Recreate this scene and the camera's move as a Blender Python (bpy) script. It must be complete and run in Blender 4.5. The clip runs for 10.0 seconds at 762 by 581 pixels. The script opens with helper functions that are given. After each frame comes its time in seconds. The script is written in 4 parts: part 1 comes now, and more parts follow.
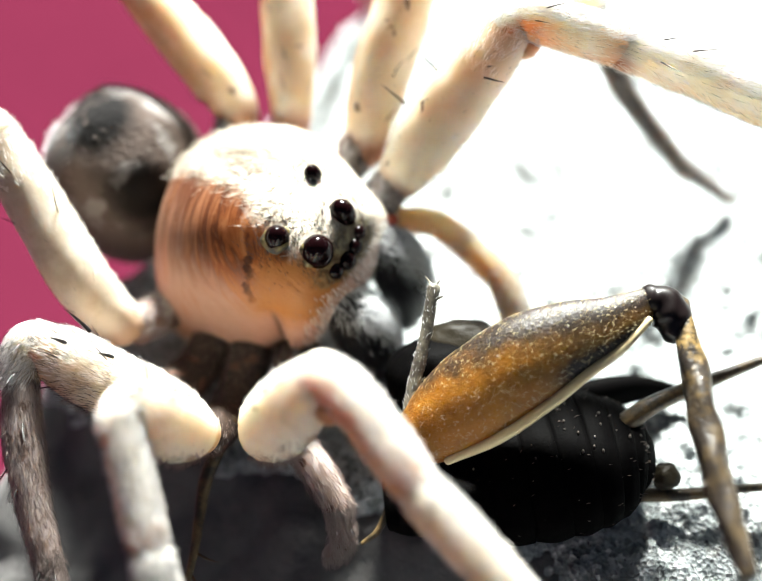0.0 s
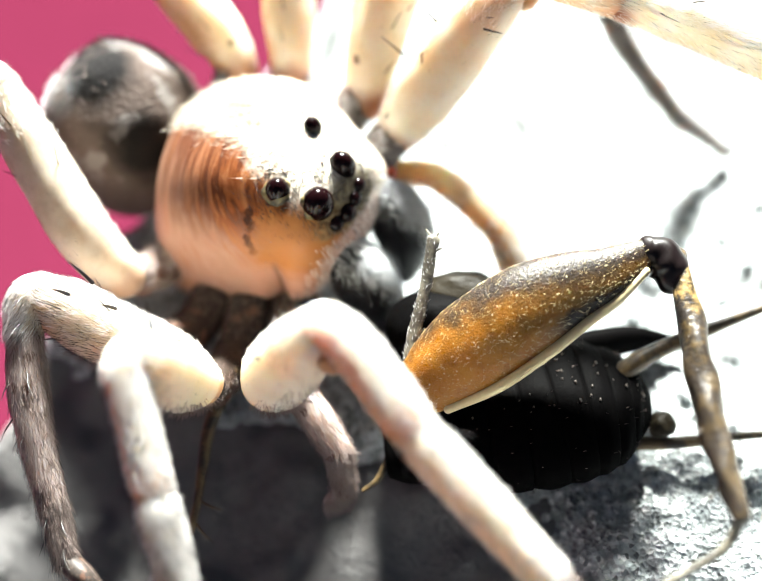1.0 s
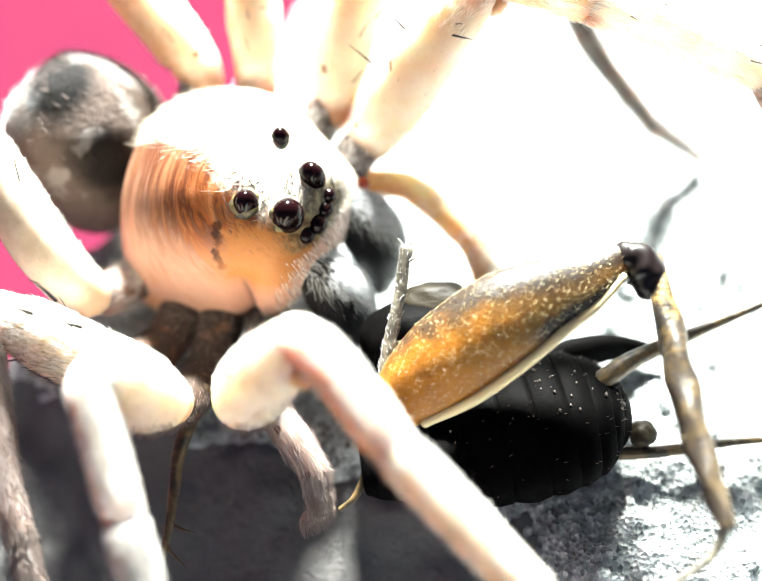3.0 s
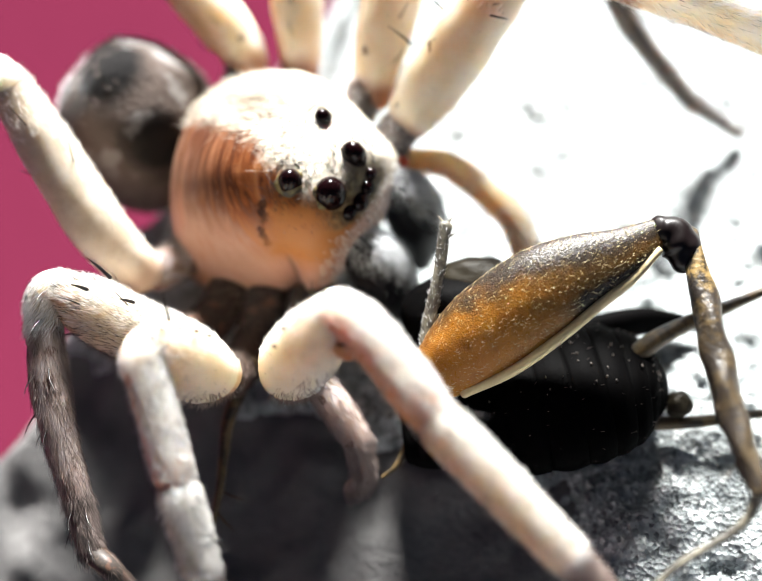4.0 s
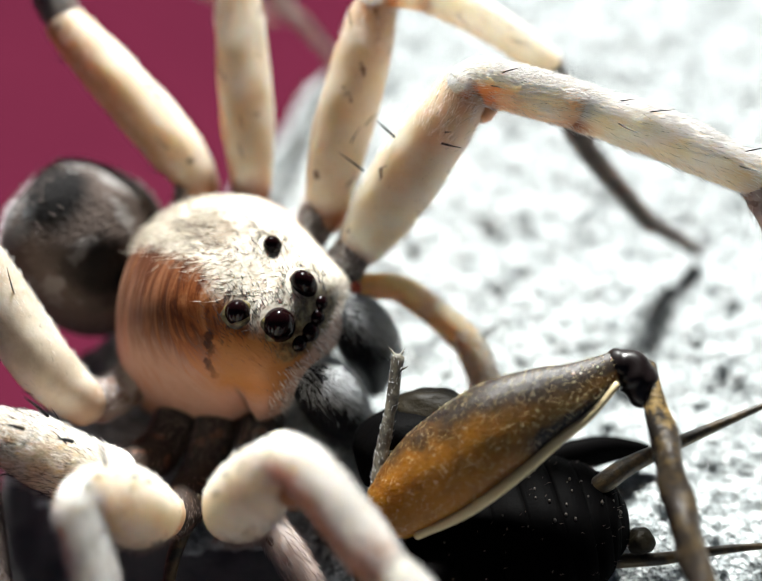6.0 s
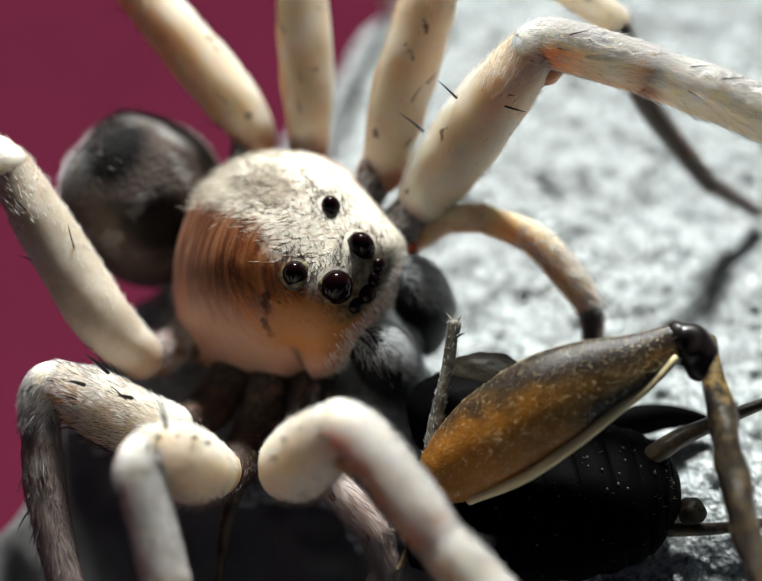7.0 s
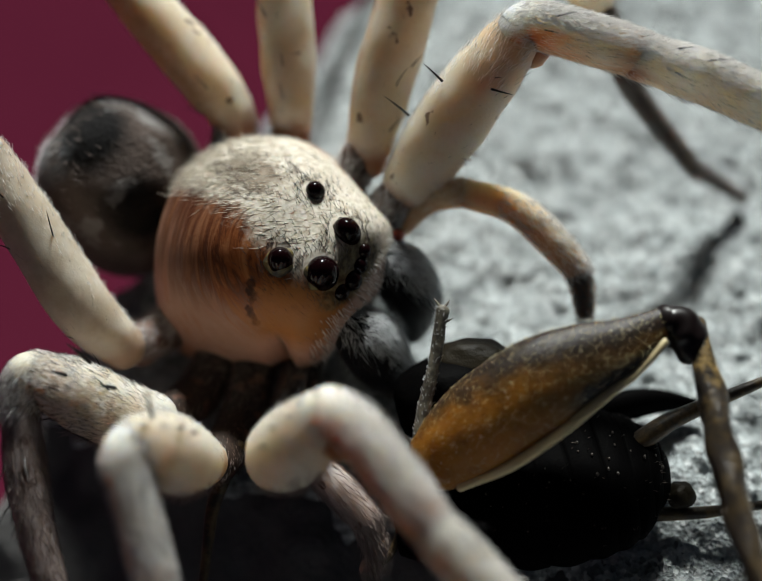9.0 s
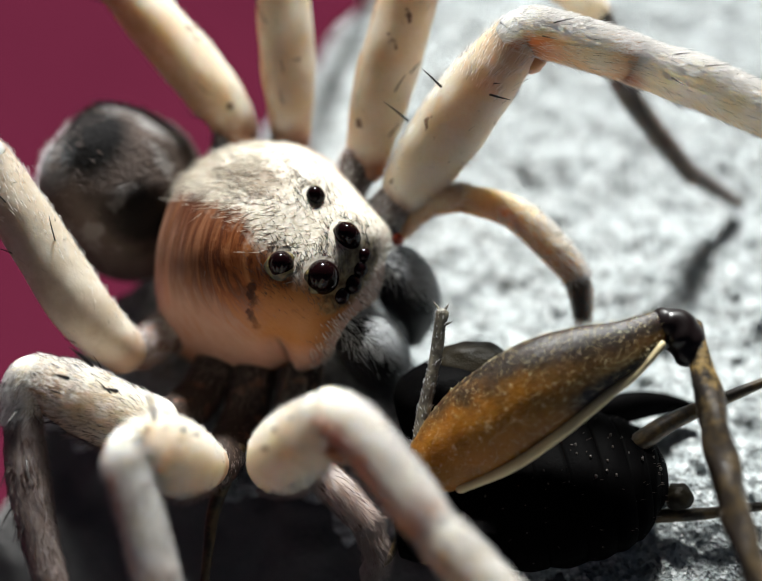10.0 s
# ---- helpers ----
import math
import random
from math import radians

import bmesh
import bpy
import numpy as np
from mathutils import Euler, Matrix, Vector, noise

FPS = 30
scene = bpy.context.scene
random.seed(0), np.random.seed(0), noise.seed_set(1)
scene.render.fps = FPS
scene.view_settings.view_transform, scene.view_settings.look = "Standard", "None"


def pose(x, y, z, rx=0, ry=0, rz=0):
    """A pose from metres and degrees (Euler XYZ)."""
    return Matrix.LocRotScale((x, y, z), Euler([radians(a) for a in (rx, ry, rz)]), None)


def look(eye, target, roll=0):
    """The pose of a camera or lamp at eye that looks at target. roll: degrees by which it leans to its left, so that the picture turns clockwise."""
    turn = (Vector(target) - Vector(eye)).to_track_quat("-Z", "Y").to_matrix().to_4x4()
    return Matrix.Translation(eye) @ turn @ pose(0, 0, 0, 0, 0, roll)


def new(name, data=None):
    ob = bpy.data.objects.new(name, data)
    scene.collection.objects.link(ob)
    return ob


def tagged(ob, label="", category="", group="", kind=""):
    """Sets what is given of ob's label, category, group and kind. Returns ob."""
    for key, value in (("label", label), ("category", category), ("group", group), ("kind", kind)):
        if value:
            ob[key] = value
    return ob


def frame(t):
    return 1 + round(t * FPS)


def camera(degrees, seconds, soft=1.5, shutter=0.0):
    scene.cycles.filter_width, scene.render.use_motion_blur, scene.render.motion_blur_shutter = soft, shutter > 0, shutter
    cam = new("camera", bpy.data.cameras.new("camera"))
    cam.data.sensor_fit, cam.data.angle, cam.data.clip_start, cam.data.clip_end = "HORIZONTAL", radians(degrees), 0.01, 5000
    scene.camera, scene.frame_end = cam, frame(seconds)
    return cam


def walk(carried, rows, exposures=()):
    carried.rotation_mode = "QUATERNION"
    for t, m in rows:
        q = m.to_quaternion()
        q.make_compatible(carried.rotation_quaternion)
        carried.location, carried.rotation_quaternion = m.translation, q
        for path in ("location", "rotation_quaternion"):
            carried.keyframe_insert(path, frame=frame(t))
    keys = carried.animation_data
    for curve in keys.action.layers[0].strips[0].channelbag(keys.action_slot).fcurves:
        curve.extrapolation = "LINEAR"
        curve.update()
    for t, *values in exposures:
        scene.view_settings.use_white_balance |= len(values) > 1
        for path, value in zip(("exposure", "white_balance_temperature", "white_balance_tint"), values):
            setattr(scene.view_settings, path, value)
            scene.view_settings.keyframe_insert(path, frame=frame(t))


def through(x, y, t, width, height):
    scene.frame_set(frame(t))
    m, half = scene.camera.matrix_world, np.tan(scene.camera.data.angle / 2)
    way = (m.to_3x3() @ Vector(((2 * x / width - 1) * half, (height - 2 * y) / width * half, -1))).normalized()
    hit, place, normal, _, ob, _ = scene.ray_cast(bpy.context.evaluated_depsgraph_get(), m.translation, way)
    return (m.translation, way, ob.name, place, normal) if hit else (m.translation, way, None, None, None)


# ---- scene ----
MM = 0.001

# ---------------------------------------------------------------- camera
cam = camera(40, 10.0, soft=1.0)
cam.data.dof.use_dof = True
cam.data.dof.focus_distance = 35.0 * MM
cam.data.dof.aperture_fstop = 23

PATH = [
    (0.0, (3.96, -24.03, 33.65), (2.29, -1.17, 5.63), -1.87),
    (0.5, (3.75, -23.93, 33.46), (2.39, -1.54, 5.05), -1.15),
    (1.0, (3.77, -24.39, 33.80), (2.34, -2.69, 4.86), -1.67),
    (1.5, (4.09, -24.82, 33.94), (2.43, -3.02, 5.08), -2.55),
    (2.0, (3.85, -24.30, 33.46), (2.70, -1.76, 5.16), -2.23),
    (2.5, (3.76, -24.01, 33.14), (3.92, -1.92, 4.46), 0.48),
    (3.0, (3.76, -24.10, 33.01), (3.24, -1.85, 4.47), -0.96),
    (3.2, (3.77, -24.80, 33.61), (1.77, -2.99, 4.79), -4.14),
    (4.3, (4.10, -24.92, 33.77), (1.95, -3.25, 4.82), -4.75),
    (4.5, (4.16, -24.91, 33.78), (1.96, -3.33, 4.80), -4.84),
    (5.0, (4.22, -23.68, 33.53), (1.75, -2.78, 4.08), -5.22),
    (5.5, (4.35, -23.24, 33.85), (1.75, -2.91, 4.01), -5.97),
    (5.8, (4.55, -22.95, 34.00), (2.10, -1.50, 4.55), -4.60),
    (5.9, (4.65, -22.75, 34.10), (2.50, -0.30, 5.80), -4.00),
    (6.0, (4.74, -22.60, 34.17), (3.53, 1.04, 6.78), -2.85),
    (6.2, (4.61, -22.21, 34.58), (2.46, 0.58, 6.54), -4.48),
    (7.3, (3.95, -21.42, 34.95), (1.36, 0.09, 5.88), -4.50),
    (7.5, (3.83, -21.38, 34.96), (1.71, 0.09, 5.89), -4.32),
    (8.0, (3.78, -21.45, 35.19), (2.01, 0.46, 6.42), -2.90),
    (8.5, (3.86, -21.21, 34.34), (2.43, 0.60, 5.48), -2.87),
    (9.0, (3.49, -21.44, 34.45), (2.00, -0.03, 5.29), -2.71),
    (9.5, (3.50, -21.57, 34.53), (2.10, -0.07, 5.44), -2.50),
    (10.0, (3.31, -21.78, 34.56), (2.02, -0.10, 5.60), -2.32),
]
EXPOSURES = [(0.0, 2.46, 6450, 2), (0.5, 2.64, 6450, 3), (1.0, 2.98, 6450, 2), (1.5, 3.35, 6450, 1), (2.0, 3.26, 6450, 1), (2.5, 3.56, 6450, 0), (3.2, 3.68, 6450, 1), (4.3, 1.92, 6400, 8),
             (4.6, 1.74, 6400, 8), (5.0, 1.44, 6350, 6), (5.5, 1.30, 6350, 6), (6.0, 1.50, 6350, 5), (6.2, 1.13, 6300, 6), (7.3, 0.97, 6300, 3), (8.0, 1.10, 6300, 4),
             (8.5, 0.28, 6300, 2), (9.0, 0.29, 6300, 2), (9.5, 0.86, 6300, 4), (10.0, 1.05, 6300, 5)]
walk(cam, [(t, look(Vector(e) * MM, Vector(a) * MM, roll)) for t, e, a, roll in PATH], EXPOSURES)

# ---------------------------------------------------------------- light
SUN_EL, SUN_AZ = 41.0, 3.0      # degrees; azimuth from +y towards +x
world = bpy.data.worlds.new("world")
scene.world = world
world.use_nodes = True
wn = world.node_tree
sky = wn.nodes.new("ShaderNodeTexSky")
sky.sky_type, sky.sun_disc = "NISHITA", False
sky.air_density, sky.dust_density, sky.ozone_density = 0.5, 2.0, 0.5
sky.sun_elevation, sky.sun_rotation = radians(SUN_EL), radians(SUN_AZ)
wn.links.new(sky.outputs[0], wn.nodes["Background"].inputs[0])
wn.nodes["Background"].inputs[1].default_value = 0.006
sun = new("sun", bpy.data.lights.new("sun", "SUN"))
sun.data.energy, sun.data.angle, sun.data.color = 5.0, radians(9.0), (1.0, 0.975, 0.95)
sd = Vector((math.sin(radians(SUN_AZ)) * math.cos(radians(SUN_EL)), math.cos(radians(SUN_AZ)) * math.cos(radians(SUN_EL)), math.sin(radians(SUN_EL))))
sun.matrix_world = look(sd * 0.5, (0, 0, 0))


# ---------------------------------------------------------------- materials
class Mat:
    """Short way to write a node material; lengths in texture space are millimetres."""

    def __init__(self, name, rough=0.5, **inputs):
        self.m = bpy.data.materials.new(name)
        self.m.use_nodes = True
        self.t = self.m.node_tree
        self.b = self.t.nodes["Principled BSDF"]
        self.b.inputs["Roughness"].default_value = rough
        for k, v in inputs.items():
            self.b.inputs[k.replace("_", " ")].default_value = v
        co = self.n("ShaderNodeTexCoord")
        mp = self.n("ShaderNodeMapping")
        mp.inputs["Scale"].default_value = (1000, 1000, 1000)
        self.link(co.outputs["Object"], mp.inputs["Vector"])
        self.co = mp.outputs[0]

    def n(self, kind):
        return self.t.nodes.new(kind)

    def link(self, a, b):
        self.t.links.new(a, b)

    def put(self, value, socket):
        if isinstance(value, bpy.types.NodeSocket):
            self.link(value, socket)
        elif isinstance(value, (tuple, list)) and len(value) == 3 and socket.type == "RGBA":
            socket.default_value = (*value, 1)
        else:
            socket.default_value = value

    def stretch(self, sx, sy, sz, rot=(0, 0, 0), co=None):
        mp = self.n("ShaderNodeMapping")
        mp.inputs["Scale"].default_value = (sx, sy, sz)
        mp.inputs["Rotation"].default_value = [radians(a) for a in rot]
        self.link(co or self.co, mp.inputs["Vector"])
        return mp.outputs[0]

    def noise(self, scale, detail=4, rough=0.6, co=None, distortion=0.0):
        n = self.n("ShaderNodeTexNoise")
        n.inputs["Scale"].default_value, n.inputs["Detail"].default_value = scale, detail
        n.inputs["Roughness"].default_value, n.inputs["Distortion"].default_value = rough, distortion
        self.link(co or self.co, n.inputs["Vector"])
        return n.outputs["Fac"]

    def voronoi(self, scale, out="Distance", co=None, feature="F1"):
        n = self.n("ShaderNodeTexVoronoi")
        n.feature = feature
        n.inputs["Scale"].default_value = scale
        self.link(co or self.co, n.inputs["Vector"])
        return n.outputs[out]

    def attr(self, name):
        n = self.n("ShaderNodeAttribute")
        n.attribute_name = name
        return n.outputs["Fac"]

    def axis(self, i, co=None):
        n = self.n("ShaderNodeSeparateXYZ")
        self.link(co or self.co, n.inputs[0])
        return n.outputs[i]

    def math(self, op, a, b=0.0, clamp=False):
        n = self.n("ShaderNodeMath")
        n.operation, n.use_clamp = op, clamp
        self.put(a, n.inputs[0]), self.put(b, n.inputs[1])
        return n.outputs[0]

    def step(self, a, lo, hi, to_lo=0.0, to_hi=1.0):
        n = self.n("ShaderNodeMapRange")
        n.interpolation_type = "SMOOTHSTEP"
        for k, v in (("Value", a), ("From Min", lo), ("From Max", hi), ("To Min", to_lo), ("To Max", to_hi)):
            self.put(v, n.inputs[k])
        return n.outputs[0]

    def mix(self, f, a, b, mode="MIX"):
        n = self.n("ShaderNodeMix")
        n.data_type, n.blend_type = "RGBA", mode
        self.put(f, n.inputs[0]), self.put(a, n.inputs[6]), self.put(b, n.inputs[7])
        return n.outputs[2]

    def ramp(self, f, *stops):
        n = self.n("ShaderNodeValToRGB")
        e = n.color_ramp.elements
        while len(e) < len(stops):
            e.new(0.5)
        for el, (p, c) in zip(e, stops):
            el.position, el.color = p, (*c, 1)
        self.put(f, n.inputs[0])
        return n.outputs[0]

    def base(self, colour):
        self.put(colour, self.b.inputs["Base Color"])
        return self

    def rough(self, r):
        self.put(r, self.b.inputs["Roughness"])
        return self

    def bump(self, height, mm, strength=1.0):
        n = self.n("ShaderNodeBump")
        n.inputs["Distance"].default_value, n.inputs["Strength"].default_value = mm * MM, strength
        self.link(height, n.inputs["Height"])
        self.link(n.outputs[0], self.b.inputs["Normal"])
        return self

    def flesh(self, weight, radius):
        self.b.inputs["Subsurface Weight"].default_value = weight
        self.b.inputs["Subsurface Radius"].default_value = radius
        self.b.inputs["Subsurface Scale"].default_value = MM
        return self


def leg_material(name, pale, tan, joint, spot=0.66, under=0.75, glow=1.0, belly=0.3, flank=0.0, sear=(0.28, 0.09, 0.03), tip=0.35, fade=False):
    """Skin of a limb: paler back, warm underside and outer flank, darker rings where it meets its neighbours."""
    m = Mat(name, 0.5, Specular_IOR_Level=0.3)
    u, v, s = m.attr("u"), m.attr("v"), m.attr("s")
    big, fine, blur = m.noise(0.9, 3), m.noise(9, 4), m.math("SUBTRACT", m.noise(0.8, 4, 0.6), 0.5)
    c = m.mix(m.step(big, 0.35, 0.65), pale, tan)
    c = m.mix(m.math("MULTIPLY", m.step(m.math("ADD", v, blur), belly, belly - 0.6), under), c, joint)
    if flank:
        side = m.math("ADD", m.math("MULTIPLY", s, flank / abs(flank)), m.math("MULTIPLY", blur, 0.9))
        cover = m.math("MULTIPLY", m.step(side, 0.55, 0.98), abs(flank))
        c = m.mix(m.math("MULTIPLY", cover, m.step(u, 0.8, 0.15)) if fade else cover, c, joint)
    c = m.mix(m.step(m.math("ADD", u, m.math("MULTIPLY", blur, 0.08)), 0.70, 1.0, 0.0, tip), c, joint)
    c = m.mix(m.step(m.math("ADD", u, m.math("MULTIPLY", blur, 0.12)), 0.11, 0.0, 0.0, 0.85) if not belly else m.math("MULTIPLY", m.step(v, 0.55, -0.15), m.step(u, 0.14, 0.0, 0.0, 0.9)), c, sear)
    c = m.mix(m.math("MULTIPLY", m.step(m.noise(1.7, 2, 0.4), spot, spot + 0.06), 0.8), c, (0.12, 0.06, 0.04))
    c = m.mix(m.step(fine, 0.5, 0.8, 0.0, 0.2), c, (0.44, 0.30, 0.20))
    m.base(c).bump(fine, 0.02, 0.5).flesh(min(1.0, 0.7 * glow), (1.3 * glow, 1.05 * glow, 0.75 * glow))
    return m.m


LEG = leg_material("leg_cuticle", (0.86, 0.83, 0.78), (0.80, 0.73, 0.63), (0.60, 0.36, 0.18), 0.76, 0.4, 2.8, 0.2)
# The near leg copy is darker, to hold down its sunlit brightness.
LEG_NEAR = leg_material("dimmed_near_leg_cuticle", (0.68, 0.65, 0.59), (0.63, 0.56, 0.45), (0.50, 0.31, 0.16), 0.76, 0.45, 1.7, 0.2, 0.5)
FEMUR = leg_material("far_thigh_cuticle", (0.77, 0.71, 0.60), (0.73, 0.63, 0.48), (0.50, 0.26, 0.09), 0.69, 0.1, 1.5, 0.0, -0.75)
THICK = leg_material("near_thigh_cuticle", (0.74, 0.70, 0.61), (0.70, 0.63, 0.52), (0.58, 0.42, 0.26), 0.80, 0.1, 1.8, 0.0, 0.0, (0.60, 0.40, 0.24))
# Darker thigh copy: the shade on the rear right leg is in its colour.
SHADED = leg_material("shaded_rear_thigh_cuticle", (0.60, 0.54, 0.45), (0.48, 0.41, 0.32), (0.34, 0.23, 0.15), 0.74, 0.3, 1.0, 0.0, 0.0, (0.40, 0.28, 0.2))
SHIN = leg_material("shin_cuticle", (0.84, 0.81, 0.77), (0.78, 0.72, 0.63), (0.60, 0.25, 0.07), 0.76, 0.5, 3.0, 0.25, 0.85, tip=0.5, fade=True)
# Likewise toned down against the sun.
SHIN_NEAR = leg_material("dimmed_near_shin_cuticle", (0.74, 0.71, 0.68), (0.68, 0.63, 0.55), (0.58, 0.27, 0.10), 0.74, 0.7, 1.5, 0.2, 0.8, tip=0.85)
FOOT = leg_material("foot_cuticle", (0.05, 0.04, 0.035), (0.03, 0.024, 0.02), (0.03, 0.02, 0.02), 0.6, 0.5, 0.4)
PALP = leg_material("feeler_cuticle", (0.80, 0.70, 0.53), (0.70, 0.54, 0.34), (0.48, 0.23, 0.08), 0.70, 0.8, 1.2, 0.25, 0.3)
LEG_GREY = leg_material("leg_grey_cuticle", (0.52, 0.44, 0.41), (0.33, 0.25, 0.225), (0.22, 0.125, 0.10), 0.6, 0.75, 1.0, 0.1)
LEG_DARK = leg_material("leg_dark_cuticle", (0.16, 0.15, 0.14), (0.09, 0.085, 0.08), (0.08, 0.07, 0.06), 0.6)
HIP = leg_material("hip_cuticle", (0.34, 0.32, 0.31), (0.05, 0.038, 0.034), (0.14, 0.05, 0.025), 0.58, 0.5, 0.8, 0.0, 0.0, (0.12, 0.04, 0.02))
# Brown joint skin blackened further to stand in for shade beneath the body.
COXA = leg_material("shaded_coxa_cuticle", (0.022, 0.016, 0.013), (0.03, 0.024, 0.02), (0.05, 0.024, 0.015), 0.6, 0.5, 0.3)


def carapace_material():
    """Pale felted middle band, orange-brown flanks with dark streaks fanning from the top, pinkish lower margin. The
    left side is painted pale as if brightly lit. Axes: x ahead, y left, z up.
    """
    m = Mat("carapace_cuticle", 0.38, Specular_IOR_Level=0.18)
    x, y, z = m.axis(0), m.axis(1), m.axis(2)
    ragged = m.noise(1.3, 5, 0.65)
    rag = m.math("SUBTRACT", ragged, 0.5)
    border = m.math("ADD", 0.68, m.math("MULTIPLY", m.math("MINIMUM", m.math("MAXIMUM", m.math("ADD", x, 4.5), 0.0), 3.6), 0.15))
    reach = m.math("ADD", m.math("SUBTRACT", m.math("MULTIPLY", y, -1.0), border), m.math("MULTIPLY", rag, 1.6))
    # Pale colour reaches far out on the left to paint its sunlit edge.
    far_side = m.step(m.math("ADD", y, m.math("MULTIPLY", rag, 1.5)), 3.2, 3.9)
    flank = m.math("MAXIMUM", m.step(m.math("ADD", reach, m.math("MULTIPLY", m.math("SUBTRACT", m.noise(6, 4, 0.7), 0.5), 1.2)), -0.45, 0.55), far_side)
    # streaks fan out from the middle of the back
    away, low_by = m.math("ADD", x, 9.0), m.math("SUBTRACT", 4.0, z)
    fan = m.math("ARCTAN2", away, low_by)
    span = m.math("SQRT", m.math("ADD", m.math("MULTIPLY", away, away), m.math("MULTIPLY", low_by, low_by)))
    pack = m.n("ShaderNodeCombineXYZ")
    m.put(m.math("MULTIPLY", fan, 17.0), pack.inputs[0]), m.put(m.math("MULTIPLY", span, 0.42), pack.inputs[1])
    streak = m.noise(1.0, 5, 0.62, pack.outputs[0], 1.3)
    warm = m.mix(m.step(x, -5.0, -1.0), (0.115, 0.042, 0.020), (0.30, 0.085, 0.022))
    brown = m.mix(m.step(streak, 0.46, 0.62), warm, m.mix(m.step(x, -5.0, -1.0), (0.22, 0.095, 0.05), (0.44, 0.165, 0.055)))
    brown = m.mix(m.step(streak, 0.49, 0.40, 0.0, 0.75), brown, (0.080, 0.026, 0.014))
    low = m.step(m.math("ADD", z, m.math("MULTIPLY", m.math("SUBTRACT", streak, 0.5), 4.2)), -0.7, -2.2)
    skin = m.mix(m.noise(2.2, 4), (0.38, 0.20, 0.135), (0.48, 0.30, 0.225))
    skin = m.mix(m.step(streak, 0.50, 0.36, 0.0, 0.55), skin, (0.40, 0.17, 0.09))
    skin = m.mix(m.step(m.math("ADD", z, rag), -4.2, -5.2, 0.0, 0.6), skin, (0.55, 0.27, 0.10))
    c = m.mix(low, brown, skin)
    for spot, size in (((-1.72, -2.45, -0.42), 0.17), ((-1.56, -2.66, -0.62), 0.19), ((-1.45, -2.82, -0.85), 0.15), ((-1.42, -3.02, -1.15), 0.14), ((-1.26, -3.14, -1.36), 0.20), ((-1.1, -3.24, -1.56), 0.18)):
        gap = m.n("ShaderNodeVectorMath")
        gap.operation = "DISTANCE"
        m.link(m.co, gap.inputs[0])
        gap.inputs[1].default_value = spot
        c = m.mix(m.step(m.math("ADD", gap.outputs["Value"], m.math("MULTIPLY", m.math("SUBTRACT", m.noise(5, 3), 0.5), 0.35)), size + 0.08, size - 0.05, 0.0, 0.9), c, (0.045, 0.014, 0.008))
    felt = m.mix(m.step(m.noise(5, 5), 0.35, 0.7), (0.72, 0.66, 0.57), (0.50, 0.43, 0.33))
    felt = m.mix(m.step(m.noise(1.1, 5, 0.7), 0.58, 0.70, 0, 0.6), felt, (0.24, 0.19, 0.13))
    pit = m.noise(1.0, 4, 0.6, m.stretch(0.55, 2.4, 1.0))
    for spot, size in (((-5.2, 0.30, -0.25), 0.16), ((-4.8, 0.52, -0.08), 0.22), ((-4.35, 0.62, 0.02), 0.18), ((-3.9, 0.95, 0.05), 0.14), ((-3.5, 1.1, 0.10), 0.20), ((-2.95, 1.6, 0.05), 0.16), ((-3.95, -0.95, 0.24), 0.20), ((-3.6, -0.75, 0.28), 0.12)):
        gap = m.n("ShaderNodeVectorMath")
        gap.operation = "DISTANCE"
        m.link(m.co, gap.inputs[0])
        gap.inputs[1].default_value = spot
        felt = m.mix(m.step(m.math("ADD", gap.outputs["Value"], m.math("MULTIPLY", m.math("SUBTRACT", m.noise(3.5, 4, 0.7), 0.5), 0.9)), size + 0.18, size - 0.08, 0.0, 0.85), felt, (0.10, 0.07, 0.045))
    hollow = m.math("ADD", m.math("POWER", m.math("DIVIDE", m.math("ADD", x, 4.1), 1.5), 2.0), m.math("POWER", m.math("DIVIDE", m.math("SUBTRACT", y, 0.75), 0.85), 2.0))
    felt = m.mix(m.step(m.math("ADD", hollow, m.math("MULTIPLY", m.math("SUBTRACT", m.noise(1.8, 5, 0.7), 0.5), 3.0)), 1.2, 0.1, 0.0, 0.75), felt, (0.20, 0.145, 0.095))
    felt = m.mix(m.math("MULTIPLY", m.step(pit, 0.57, 0.66), m.step(x, -2.2, -3.4)), felt, (0.12, 0.09, 0.06))
    c = m.mix(flank, felt, c)
    front = m.step(m.math("ADD", x, m.math("MULTIPLY", rag, 1.6)), -1.7, -0.5)
    face = m.mix(m.step(m.math("ADD", z, rag), -1.6, -3.0), m.mix(m.noise(1.5, 3), (0.36, 0.135, 0.035), (0.42, 0.18, 0.06)), (0.50, 0.27, 0.19))
    face = m.mix(m.step(m.noise(2.6, 5, 0.75), 0.60, 0.72, 0.0, 0.6), face, (0.22, 0.09, 0.04))
    # The orange face stops short of the left, painted pale as its lit rim.
    c = m.mix(m.math("MULTIPLY", front, m.math("MULTIPLY", m.step(m.math("ADD", y, rag), 0.1, -0.7), m.step(m.math("ADD", z, m.math("MULTIPLY", rag, 0.6)), -0.05, -0.45))), c, face)
    near = [m.math("POWER", m.math("ABSOLUTE", m.math("DIVIDE", m.math("ADD", a, o), r)), 2.0) for a, o, r in ((x, -0.55, 0.75), (y, -0.05, 1.45), (z, 0.85, 0.75))]
